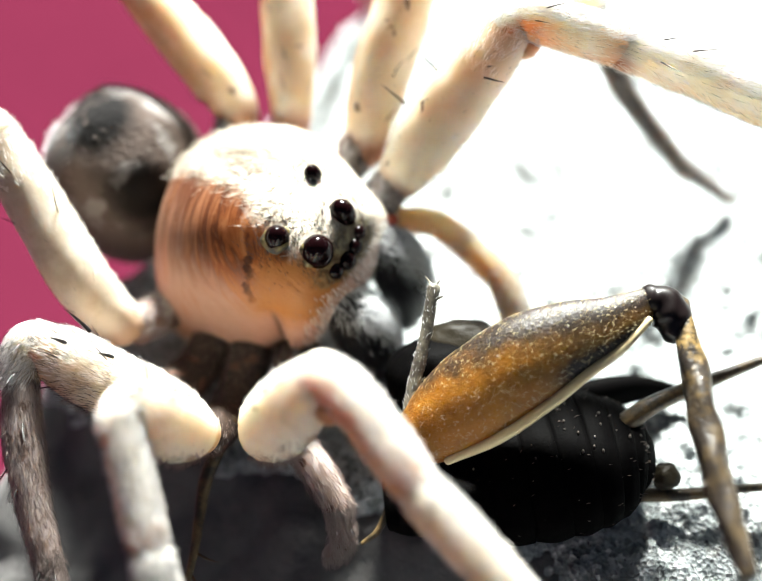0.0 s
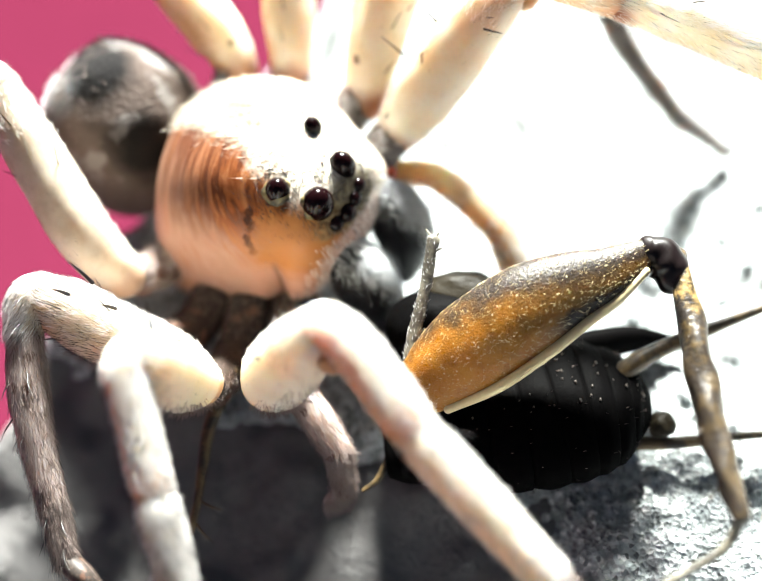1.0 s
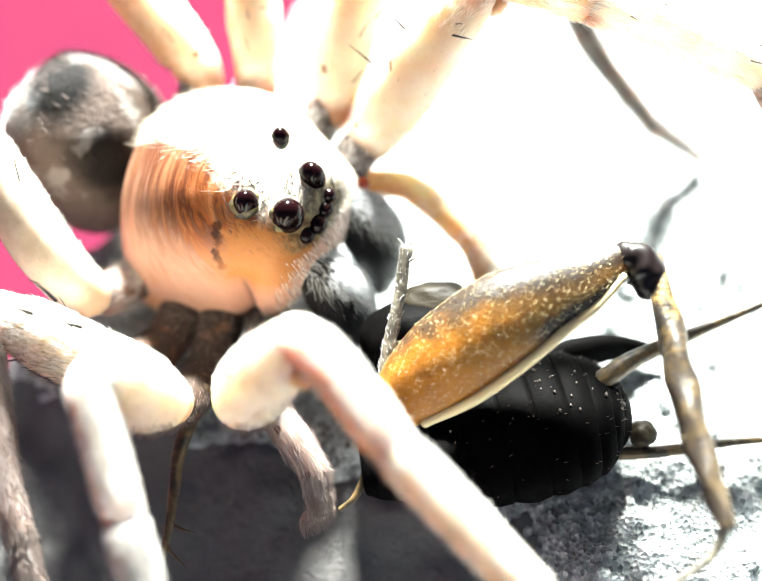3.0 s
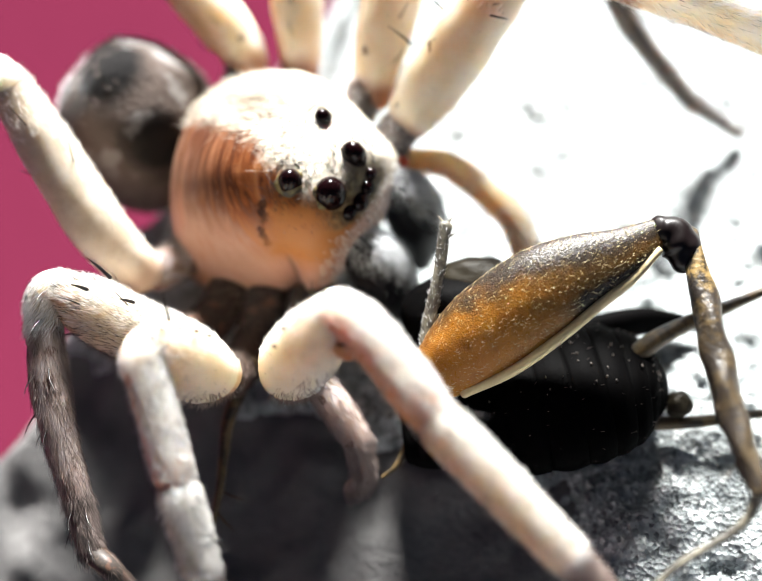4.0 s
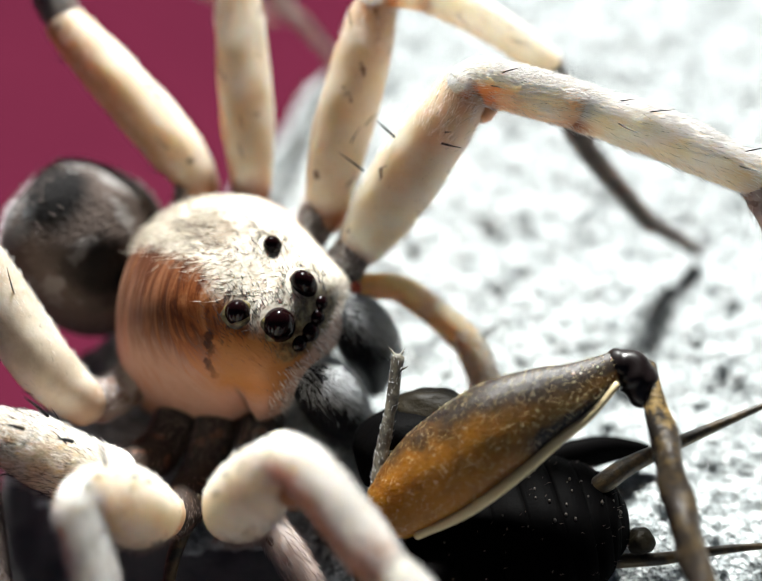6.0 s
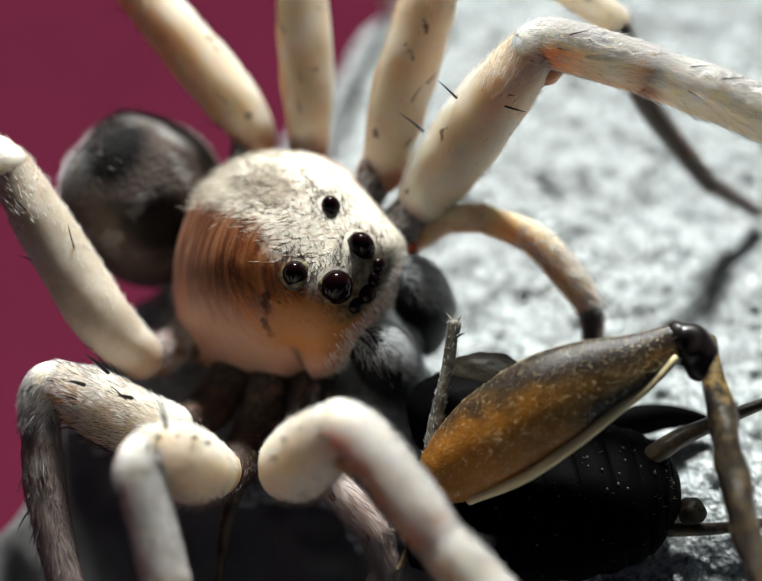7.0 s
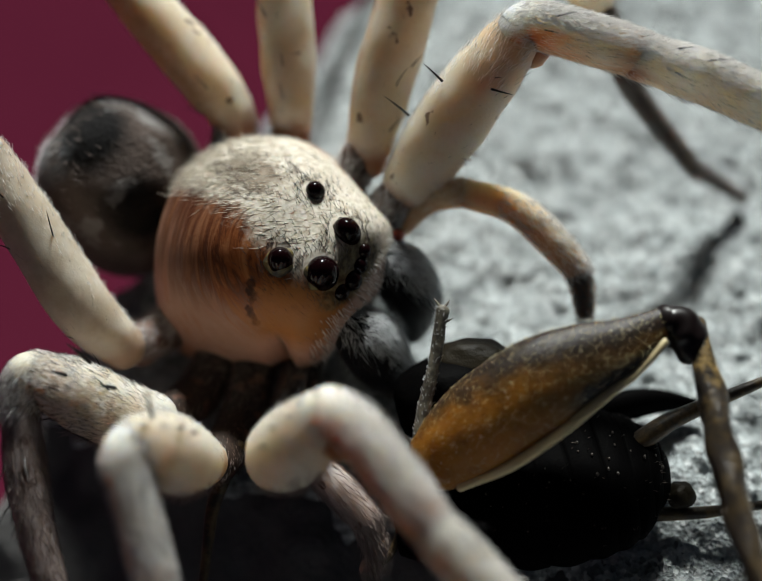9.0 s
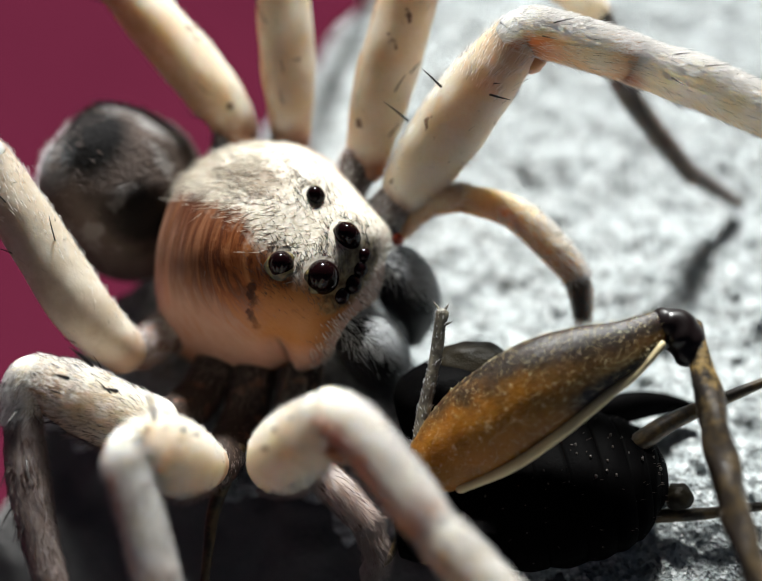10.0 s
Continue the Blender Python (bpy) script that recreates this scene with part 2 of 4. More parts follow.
    mask = m.step(m.math("ADD", m.math("ADD", near[0], m.math("ADD", near[1], near[2])), m.math("MULTIPLY", m.math("SUBTRACT", m.noise(3, 5, 0.7), 0.5), 2.0)), 1.7, 0.6)
    # Shade of the cheek crease, painted dark brown along the dent.
    crease = m.math("MULTIPLY", m.step(m.math("ABSOLUTE", m.math("ADD", x, m.math("ADD", 0.22, m.math("MULTIPLY", m.math("ADD", z, 3.0), 0.12)))), 0.20, 0.03), m.step(z, -1.7, -2.6))
    c = m.mix(m.math("MULTIPLY", crease, 0.75), c, (0.10, 0.03, 0.015))
    c = m.mix(m.math("MULTIPLY", m.step(x, 1.02, 1.22), 0.8), c, m.mix(m.noise(5, 4), (0.42, 0.26, 0.22), (0.62, 0.50, 0.44)))
    c = m.mix(m.math("MULTIPLY", mask, 0.9), c, m.mix(m.step(m.noise(4, 4, 0.7), 0.35, 0.65), (0.030, 0.024, 0.014), (0.20, 0.165, 0.085)))
    m.base(c).bump(m.math("ADD", m.math("MULTIPLY", m.noise(7, 5), 0.25), streak), 0.12, 0.5).flesh(0.10, (0.8, 0.4, 0.2))
    m.rough(m.step(flank, 0, 1, 0.6, 0.3))
    return m.m


CARAPACE = carapace_material()
EYE = Mat("eye_lens", 0.14, Specular_IOR_Level=0.14).base((0.006, 0.0016, 0.002)).m
rim = Mat("eye_rim", 0.5)
EYE_RIM = rim.base(rim.mix(rim.step(rim.noise(3, 4), 0.4, 0.6), (0.13, 0.10, 0.03), (0.02, 0.016, 0.012))).m
black = Mat("jaw_cuticle", 0.4, Specular_IOR_Level=0.15)
JAW = black.base(black.mix(black.noise(3, 4), (0.005, 0.005, 0.006), (0.014, 0.013, 0.014))).bump(black.noise(12, 3), 0.02, 0.5).m
RED = Mat("red_hinge", 0.4).base((0.36, 0.045, 0.015)).m


def hair_material(name, colour, through, rough=0.4):
    """Thin hair that lets part of the light pass."""
    m = Mat(name, rough).base(colour)
    soft, both = m.n("ShaderNodeBsdfTranslucent"), m.n("ShaderNodeMixShader")
    soft.inputs["Color"].default_value = (*colour, 1)
    both.inputs[0].default_value = through
    m.link(m.b.outputs[0], both.inputs[1]), m.link(soft.outputs[0], both.inputs[2])
    m.link(both.outputs[0], m.t.nodes["Material Output"].inputs["Surface"])
    return m.m


HAIR_PALE = hair_material("pale_hair", (0.95, 0.93, 0.91), 0.5)
HAIR_DUN = hair_material("dun_hair", (0.42, 0.34, 0.31), 0.4)
HAIR_FELT = hair_material("felt_hair", (0.82, 0.77, 0.68), 0.35)
HAIR_GREY = hair_material("silver_hair", (0.95, 0.96, 0.97), 0.55, 0.3)
HAIR_BROWN = Mat("brown_hair", 0.5).base((0.20, 0.15, 0.13)).m
BRISTLE = Mat("black_bristle", 0.35).base((0.012, 0.010, 0.010)).m
ab = Mat("abdomen_hide", 0.9, Specular_IOR_Level=0.1)
abc = ab.mix(ab.noise(0.8, 4), (0.065, 0.048, 0.042), (0.14, 0.11, 0.095))
# Pale blots at the upper right edge paint the backlit rim into the hide.
for blot, size, tone in (((-8.7, 5.1, 7.7), 1.35, (0.014, 0.013, 0.013)), ((-7.0, 3.2, 5.7), 1.0, (0.016, 0.014, 0.013)), ((-6.2, 4.9, 6.9), 0.5, (0.03, 0.02, 0.014)), ((-6.3, 6.7, 7.4), 0.7, (0.34, 0.32, 0.31)), ((-7.6, 7.2, 8.0), 0.6, (0.30, 0.28, 0.27)), ((-7.9, 4.2, 6.5), 0.4, (0.20, 0.18, 0.17)), ((-10.6, 4.4, 7.2), 0.8, (0.20, 0.21, 0.22))):
    far = ab.n("ShaderNodeVectorMath")
    far.operation = "DISTANCE"
    ab.link(ab.co, far.inputs[0])
    far.inputs[1].default_value = (blot[0] + 2.0, blot[1] - 2.0, blot[2])
    abc = ab.mix(ab.step(ab.math("ADD", far.outputs["Value"], ab.math("MULTIPLY", ab.noise(0.5, 4), 2.2)), size + 1.9, size + 0.7), abc, tone)
abc = ab.mix(ab.step(ab.noise(0.55, 3), 0.58, 0.70, 0.0, 0.6), abc, (0.26, 0.24, 0.23))
ABDOMEN = ab.base(abc).bump(ab.noise(4, 4), 0.1).m


def cricket_femur_material():
    """Amber thigh, darker along the back and towards the knee. u runs from hip to knee, v is 1 at the upper edge."""
    m = Mat("cricket_thigh", 0.34, Specular_IOR_Level=0.35)
    u, v = m.attr("u"), m.attr("v")
    n = m.noise(1.2, 5, 0.6)
    c = m.mix(m.step(m.math("ADD", u, m.math("MULTIPLY", n, 0.6)), 0.45, 1.0), (0.38, 0.155, 0.012), (0.17, 0.09, 0.022))
    c = m.mix(m.step(m.noise(2.5, 4), 0.5, 0.7, 0.0, 0.5), c, (0.22, 0.08, 0.010))
    dark = m.math("ADD", m.math("MULTIPLY", v, 0.6), m.math("ADD", m.math("MULTIPLY", u, 0.75), m.math("MULTIPLY", n, 0.55)))
    c = m.mix(m.step(dark, 0.56, 1.08), c, (0.020, 0.013, 0.009))
    stripe = m.math("MULTIPLY", m.step(m.math("ADD", v, m.math("MULTIPLY", m.noise(4, 4), 0.4)), -0.12, -0.42), m.math("MULTIPLY", m.step(u, 0.50, 0.62), m.step(u, 0.98, 0.88)))
    c = m.mix(stripe, c, (0.010, 0.008, 0.007))
    # Gold grains and bright specks paint the cuticle's glints into its colour.
    grain = m.math("MULTIPLY", m.step(m.voronoi(21), 0.26, 0.10), m.step(m.noise(1.6, 4, 0.7), 0.36, 0.66))
    c = m.mix(m.math("MULTIPLY", grain, 0.42), c, (0.66, 0.44, 0.16))
    c = m.mix(m.step(m.voronoi(3.2), 0.10, 0.05, 0.0, 0.9), c, (0.95, 0.85, 0.62))
    m.base(c).bump(m.math("ADD", m.voronoi(15, "Distance"), m.noise(18, 3)), 0.016, 0.9).flesh(0.4, (1.2, 0.6, 0.1))
    m.rough(m.step(m.noise(9, 3), 0.3, 0.7, 0.25, 0.45))
    return m.m


THIGH = cricket_femur_material()
keel = Mat("pale_keel", 0.4)
KEEL = keel.base(keel.mix(keel.noise(2, 4), (0.80, 0.72, 0.45), (0.66, 0.50, 0.24))).m
# Black shell, its base lowered further to stand in for the cast shadow.
shell = Mat("shaded_cricket_shell", 0.55, Specular_IOR_Level=0.012)
SHELL = shell.base(shell.mix(shell.noise(1.5, 4), (0.0012, 0.0012, 0.0015), (0.003, 0.0027, 0.0025))).bump(shell.noise(6, 4), 0.03, 0.5).m
KNEE = Mat("knee_shell", 0.32, Specular_IOR_Level=0.35).base((0.007, 0.004, 0.004)).m
ol = Mat("olive_limb", 0.4)
OLIVE = ol.base(ol.mix(ol.step(ol.noise(1.4, 4), 0.4, 0.62), (0.13, 0.085, 0.035), (0.035, 0.025, 0.014))).bump(ol.noise(8, 4), 0.03).m
sh = Mat("ash_limb", 0.35)
ASH = sh.base(sh.mix(sh.step(sh.noise(3, 4), 0.4, 0.65), (0.06, 0.052, 0.04), (0.20, 0.18, 0.135))).bump(sh.noise(9, 4), 0.05).m
tb = Mat("hind_shank", 0.35)
tbc = tb.mix(tb.step(tb.noise(1.6, 5, 0.7), 0.40, 0.56), (0.30, 0.20, 0.075), (0.022, 0.017, 0.014))
SHANK = tb.base(tb.mix(tb.step(tb.math("ADD", tb.attr("u"), tb.math("MULTIPLY", tb.noise(1.1, 5, 0.7), 0.7)), 0.45, 0.75, 0.0, 0.85), tbc, (0.030, 0.022, 0.016))).bump(tb.noise(7, 4), 0.04).m
pad = Mat("wing_pad_skin", 0.5, Specular_IOR_Level=0.2)
PAD = pad.base(pad.mix(pad.noise(1.5, 4), (0.034, 0.027, 0.014), (0.013, 0.010, 0.007))).bump(pad.noise(6, 4), 0.03).m
TUBERCLE = Mat("pale_tubercle", 0.4).base((0.045, 0.036, 0.03)).m


def stone_material():
    m = Mat("grey_stone", 0.75)
    grain = m.voronoi(5.5, "Color")
    sep = m.n("ShaderNodeSeparateColor")
    m.link(grain, sep.inputs[0])
    c = m.ramp(sep.outputs[0], (0.0, (0.12, 0.12, 0.12)), (0.20, (0.34, 0.37, 0.38)), (0.6, (0.65, 0.70, 0.71)), (1.0, (0.88, 0.92, 0.92)))
    c = m.mix(0.3, c, m.mix(m.noise(4, 6, 0.7), (0.44, 0.485, 0.495), (0.82, 0.88, 0.885)))
    c = m.mix(m.step(m.noise(0.4, 5, 0.7), 0.50, 0.66, 0.0, 0.7), c, (0.16, 0.175, 0.175))
    c = m.mix(m.step(m.noise(0.95, 5, 0.75), 0.53, 0.64, 0.0, 0.6), c, (0.10, 0.112, 0.112))
    c = m.mix(m.step(sep.outputs[2], 0.86, 0.90, 0.0, 0.85), c, (0.93, 0.95, 0.95))
    m.base(c)
    h = m.math("ADD", m.noise(3.0, 6, 0.7), m.math("MULTIPLY", m.voronoi(5.5), 0.8))
    m.bump(h, 0.3, 1.0)
    m.rough(m.step(sep.outputs[1], 0.6, 0.95, 0.8, 0.2))
    return m.m


STONE = stone_material()
# Dark tone of the added bank, standing in for shade under the spider.
so = Mat("painted_shade_bank", 0.95, Specular_IOR_Level=0.1)
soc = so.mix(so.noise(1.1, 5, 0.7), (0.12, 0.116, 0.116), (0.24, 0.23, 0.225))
SHADE_BANK = so.base(so.mix(so.step(so.voronoi(4.0), 0.16, 0.08, 0.0, 0.6), soc, (0.32, 0.31, 0.30))).bump(so.noise(4, 5, 0.7), 0.25, 0.8).m
cl = Mat("magenta_cloth", 1.0, Specular_IOR_Level=0.0)
clc = cl.mix(cl.noise(0.05, 4), (0.088, 0.0114, 0.0275), (0.063, 0.0080, 0.0205))
CLOTH = cl.base(clc).bump(cl.noise(2.5, 3), 0.2, 0.4).m


# ---------------------------------------------------------------- mesh tools (all lengths in mm)
ORIGIN = {}


def mesh_of(name, verts, faces, material, smooth=True, attrs=None):
    me = bpy.data.meshes.new(name)
    me.from_pydata(np.asarray(verts, float) * MM, [], faces)
    for key, values in (attrs or {}).items():
        me.attributes.new(key, "FLOAT", "POINT").data.foreach_set("value", np.asarray(values, np.float32))
    me.materials.append(material)
    me.polygons.foreach_set("use_smooth", np.full(len(me.polygons), smooth))
    me.update()
    return me


def thing(name, base, label, category, **more):
    ob = new(name)
    ob.empty_display_size = 2 * MM
    ob.location = Vector(base) * MM
    ORIGIN[ob] = Vector(base)
    return tagged(ob, label, category, **more)


def part(name, geo, material, parent, label="", origin=None, smooth=True):
    """One mesh object under parent; geo is (verts, faces, attrs) in the place's own millimetres."""
    verts, faces, attrs = geo
    up = ORIGIN[parent] if parent else Vector((0, 0, 0))
    at = Vector(origin) if origin is not None else up
    ob = new(name, mesh_of(name, np.asarray(verts, float) - np.array(at), faces, material, smooth, attrs))
    if parent:
        ob.parent = parent
    ob.location = (at - up) * MM
    ORIGIN[ob] = at
    return tagged(ob, label) if label else ob


def spline(points, steps):
    """Catmull-Rom through rows of numbers."""
    p = np.array(points, float)
    if len(p) == 2:
        return np.linspace(p[0], p[1], steps + 1)
    p = np.vstack([2 * p[0] - p[1], p, 2 * p[-1] - p[-2]])
    out = []
    for i in range(1, len(p) - 2):
        for k in range(steps):
            t = k / steps
            a, b, c, d = p[i - 1], p[i], p[i + 1], p[i + 2]
            out.append(0.5 * (2 * b + (c - a) * t + (2 * a - 5 * b + 4 * c - d) * t * t + (3 * b - a - 3 * c + d) * t ** 3))
    out.append(p[-2])
    return np.array(out)


def tube(rows, steps=8, segs=20, up=(0, 0, 1), flat=1.0, caps=(0.8, 0.8), lumps=0.0, seed=0):
    """A limb along rows of (x, y, z, radius), with round ends. flat: thickness across up, relative to the radius.
    Gives u along the limb and v, 1 on its back and -1 below."""
    s = spline(rows, steps)
    c, r = s[:, :3], np.maximum(s[:, 3], 0.005)
    d = np.gradient(c, axis=0)
    d /= np.linalg.norm(d, axis=1)[:, None]
    rings = []
    for k in (1.0, 0.92, 0.7, 0.38):
        rings.append((c[0] - d[0] * r[0] * caps[0] * k, r[0] * math.sqrt(max(0.0, 1 - k * k)) + 1e-3, d[0], 0.0))
    length = np.concatenate([[0], np.cumsum(np.linalg.norm(np.diff(c, axis=0), axis=1))])
    for i in range(len(c)):
        rings.append((c[i], r[i], d[i], length[i] / length[-1]))
    for k in (0.38, 0.7, 0.92, 1.0):
        rings.append((c[-1] + d[-1] * r[-1] * caps[1] * k, r[-1] * math.sqrt(max(0.0, 1 - k * k)) + 1e-3, d[-1], 1.0))
    verts, u, v, s_at = [], [], [], []
    rng = np.random.default_rng(seed)
    ph = rng.uniform(0, 6.28, 4)
    for i, (p, rad, t, uu) in enumerate(rings):
        side = np.cross(t, up)
        side /= np.linalg.norm(side)
        back = np.cross(side, t)
        for k in range(segs):
            a = 2 * math.pi * k / segs
            w = rad * (1 + lumps * (math.sin(3 * a + ph[0] + i * 0.7) + math.sin(2 * a + ph[1] - i * 0.9)))
            verts.append(p + back * math.cos(a) * w + side * math.sin(a) * w * flat)
            u.append(uu), v.append(math.cos(a)), s_at.append(math.sin(a))
    faces = []
    for i in range(len(rings) - 1):
        for k in range(segs):
            j = (k + 1) % segs
            faces.append((i * segs + k, i * segs + j, (i + 1) * segs + j, (i + 1) * segs + k))
    n = len(rings)
    faces.append(tuple(range(segs))[::-1])
    faces.append(tuple((n - 1) * segs + k for k in range(segs)))
    return np.array(verts), faces, {"u": u, "v": v, "s": s_at}


def ball(centre, radii, axes=None, rows=18, segs=28, lumps=0.0, seed=0):
    """An ellipsoid with uneven skin; axes: three rows, its own x, y and z."""
    a = np.eye(3) if axes is None else np.array(axes, float)
    verts, u, v, faces = [], [], [], []
    rng = np.random.default_rng(seed)
    off = Vector(rng.uniform(0, 50, 3))
    for i in range(rows + 1):
        th = math.pi * i / rows
        for k in range(segs):
            ph = 2 * math.pi * k / segs
            p = Vector((math.sin(th) * math.cos(ph), math.sin(th) * math.sin(ph), math.cos(th)))
            w = 1 + lumps * noise.noise(p * 1.7 + off) if lumps else 1
            verts.append(np.array(centre) + (np.array(p) * w * np.array(radii)) @ a)
            u.append(i / rows), v.append(p.z)
    for i in range(rows):
        for k in range(segs):
            j = (k + 1) % segs
            faces.append((i * segs + k, (i + 1) * segs + k, (i + 1) * segs + j, i * segs + j))
    return np.array(verts), faces, {"u": u, "v": v}


def join(*geos):
    verts, faces, attrs, n = [], [], {}, 0
    for v, f, a in geos:
        verts.append(np.asarray(v))
        faces += [tuple(i + n for i in face) for face in f]
        for k in ("u", "v", "s"):
            attrs.setdefault(k, []).extend(a.get(k, np.zeros(len(v))) if a else np.zeros(len(v)))
        n += len(v)
    return np.vstack(verts), faces, attrs


def hairs(geo, count, length, radius, lean, tilt=0.6, seed=0, keep=None, droop=0.15):
    """Fine hairs rooted all over geo, combed along lean. keep: a test on the roots."""
    rng = np.random.default_rng(seed)
    v = np.asarray(geo[0])
    tri = np.array([t for f in geo[1] if len(f) <= 4 for t in ((f[0], f[1], f[2]), (f[0], f[2], f[-1]))])
    a, b, c = v[tri[:, 0]], v[tri[:, 1]], v[tri[:, 2]]
    nrm = np.cross(b - a, c - a)
    area = np.linalg.norm(nrm, axis=1)
    pick = rng.choice(len(tri), count, p=area / area.sum())
    r1, r2 = rng.random((2, count, 1))
    q = np.sqrt(r1)
    root = a[pick] * (1 - q) + b[pick] * q * (1 - r2) + c[pick] * q * r2
    n = nrm[pick] / np.maximum(area[pick], 1e-12)[:, None]
    mid = v.mean(0)
    if keep is not None:
        ok = keep(root, n)
        root, n = root[ok], n[ok]
    count = len(root)
    comb = np.array(lean, float)
    if comb.ndim == 1:
        comb = np.tile(comb, (count, 1))
    comb = comb / np.linalg.norm(comb, axis=1)[:, None]
    d = n * (1 - tilt) + comb * tilt + rng.normal(0, 0.16, (count, 3))
    d /= np.linalg.norm(d, axis=1)[:, None]
    ln = length * rng.uniform(0.55, 1.25, (count, 1))
    s = np.cross(d, n + rng.normal(0, 0.3, (count, 3)))
    s /= np.maximum(np.linalg.norm(s, axis=1), 1e-9)[:, None]
    w = np.cross(d, s)
    bend = comb * droop - n * droop * 0.6
    root = root - n * radius
    m1, tip = root + d * ln * 0.55, root + (d + bend) * ln
    rad = radius * rng.uniform(0.7, 1.2, (count, 1))
    k0, k1, k2 = s, -0.5 * s + 0.866 * w, -0.5 * s - 0.866 * w
    ring = [root + k * rad for k in (k0, k1, k2)] + [m1 + k * rad * 0.7 for k in (k0, k1, k2)] + [tip]
    verts = np.stack(ring, 1).reshape(-1, 3)
    base = np.array([(0, 1, 4), (0, 4, 3), (1, 2, 5), (1, 5, 4), (2, 0, 3), (2, 3, 5), (3, 4, 6), (4, 5, 6), (5, 3, 6)])
    faces = (np.arange(count)[:, None, None] * 7 + base[None]).reshape(-1, 3).tolist()
    return verts, faces, {}


def spine(root, way, length, radius=0.035):
    r, w = np.array(root, float), np.array(way, float)
    w /= np.linalg.norm(w)
    bend = np.cross(w, (0.3, 0.5, 0.8)) * length * 0.08
    return tube([(*r, radius), (*(r + w * length * 0.5 + bend), radius * 0.75), (*(r + w * length), 0.006)], 4, 6)


# ---------------------------------------------------------------- stone and cloth
def fbm(x, y, scale, octaves, seed):
    """Smooth lattice noise, about -1 to 1."""
    rng = np.random.default_rng(seed)
    total, amp = np.zeros_like(x), 1.0
    for _ in range(octaves):
        g = rng.uniform(-1, 1, (256, 256))
        u, v = x * scale + 57.3, y * scale + 91.7
        i, j = np.floor(u).astype(int), np.floor(v).astype(int)
        fu, fv = u - i, v - j
        fu, fv = fu * fu * (3 - 2 * fu), fv * fv * (3 - 2 * fv)
        at = lambda a, b: g[a % 256, b % 256]
        total += amp * ((at(i, j) * (1 - fu) + at(i + 1, j) * fu) * (1 - fv) + (at(i, j + 1) * (1 - fu) + at(i + 1, j + 1) * fu) * fv)
        amp, scale = amp * 0.5, scale * 2.03
    return total


def edge_x(y):
    """Where the stone's brow runs."""
    return np.interp(y, [-60, -12, -8, -5, 1.2, 22, 60], [-36, -27, -20, -13.6, -11.6, -1.2, 17])


def brow_y(x):
    """Where the slab's top breaks off towards the front."""
    return -0.9 - 0.30 * (x + 14) + 0.6 * fbm(x, x * 0 + 1.0, 0.3, 2, 15)


def stone_height(x, y):
    out = edge_x(y) + 0.7 * fbm(x * 0 + 3.0, y, 0.35, 3, 5) - x
    drop = np.where(out > -1.5, (np.maximum(out + 1.5, 0) ** 1.6) * 1.3, 0)
    z = 0.28 * fbm(x, y, 0.22, 2, 11) + 0.27 * fbm(x, y, 0.8, 3, 12) + 0.15 * fbm(x, y, 3.1, 2, 13) - 0.25
    brow = brow_y(x)
    fall = 1.7 * np.log1p(np.exp(np.clip((brow - y) * 2.0, -30, 30))) / 2.0
    lobe = 1 / (1 + np.exp(np.clip((x - 8.0 - 0.35 * (y + 9)) * 1.1, -30, 30)))
    return np.maximum(z - drop - np.minimum(fall, 14.0) * (0.14 + 0.86 * lobe), -34.0)


def spaced(lo, a, b, hi, fine, coarse):
    left, right = np.geomspace(1, 1 + a - lo, coarse)[::-1], np.geomspace(1, 1 + hi - b, coarse)
    return np.unique(np.concatenate([a + 1 - left, np.arange(a, b, fine), b - 1 + right]))


def stone_geo():
    xs, ys = spaced(-60, -15, 22, 110, 0.14, 40), spaced(-60, -16, 28, 120, 0.14, 40)
    gx, gy = np.meshgrid(xs, ys, indexing="ij")
    z = stone_height(gx, gy)
    verts = np.stack([gx, gy, z], -1).reshape(-1, 3)
    nx, ny = gx.shape
    i = (np.arange(nx - 1)[:, None] * ny + np.arange(ny - 1)[None]).reshape(-1)
    faces = np.stack([i, i + ny, i + ny + 1, i + 1], 1).tolist()
    return verts, faces, {}


tagged(part("ground", stone_geo(), STONE, None), "rough pale grey granular stone slab with dark pits", "stone", kind="structure")


def shade_bank_geo():
    """Dark bank added below the slab's front; its dark colour stands in for deep shade."""
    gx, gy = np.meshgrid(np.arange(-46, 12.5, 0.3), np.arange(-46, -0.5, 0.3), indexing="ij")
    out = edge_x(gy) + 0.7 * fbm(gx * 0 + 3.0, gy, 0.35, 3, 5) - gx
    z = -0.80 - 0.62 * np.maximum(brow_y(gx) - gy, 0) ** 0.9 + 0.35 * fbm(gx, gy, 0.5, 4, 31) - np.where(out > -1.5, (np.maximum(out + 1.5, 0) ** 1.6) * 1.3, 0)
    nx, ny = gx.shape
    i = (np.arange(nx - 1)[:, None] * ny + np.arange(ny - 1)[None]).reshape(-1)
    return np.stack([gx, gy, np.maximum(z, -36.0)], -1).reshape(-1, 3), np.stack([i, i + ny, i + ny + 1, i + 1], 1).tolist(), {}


tagged(part("soil", shade_bank_geo(), SHADE_BANK, None), "dark bank added before the stone slab to stand in for deep shade", "soil", kind="structure")


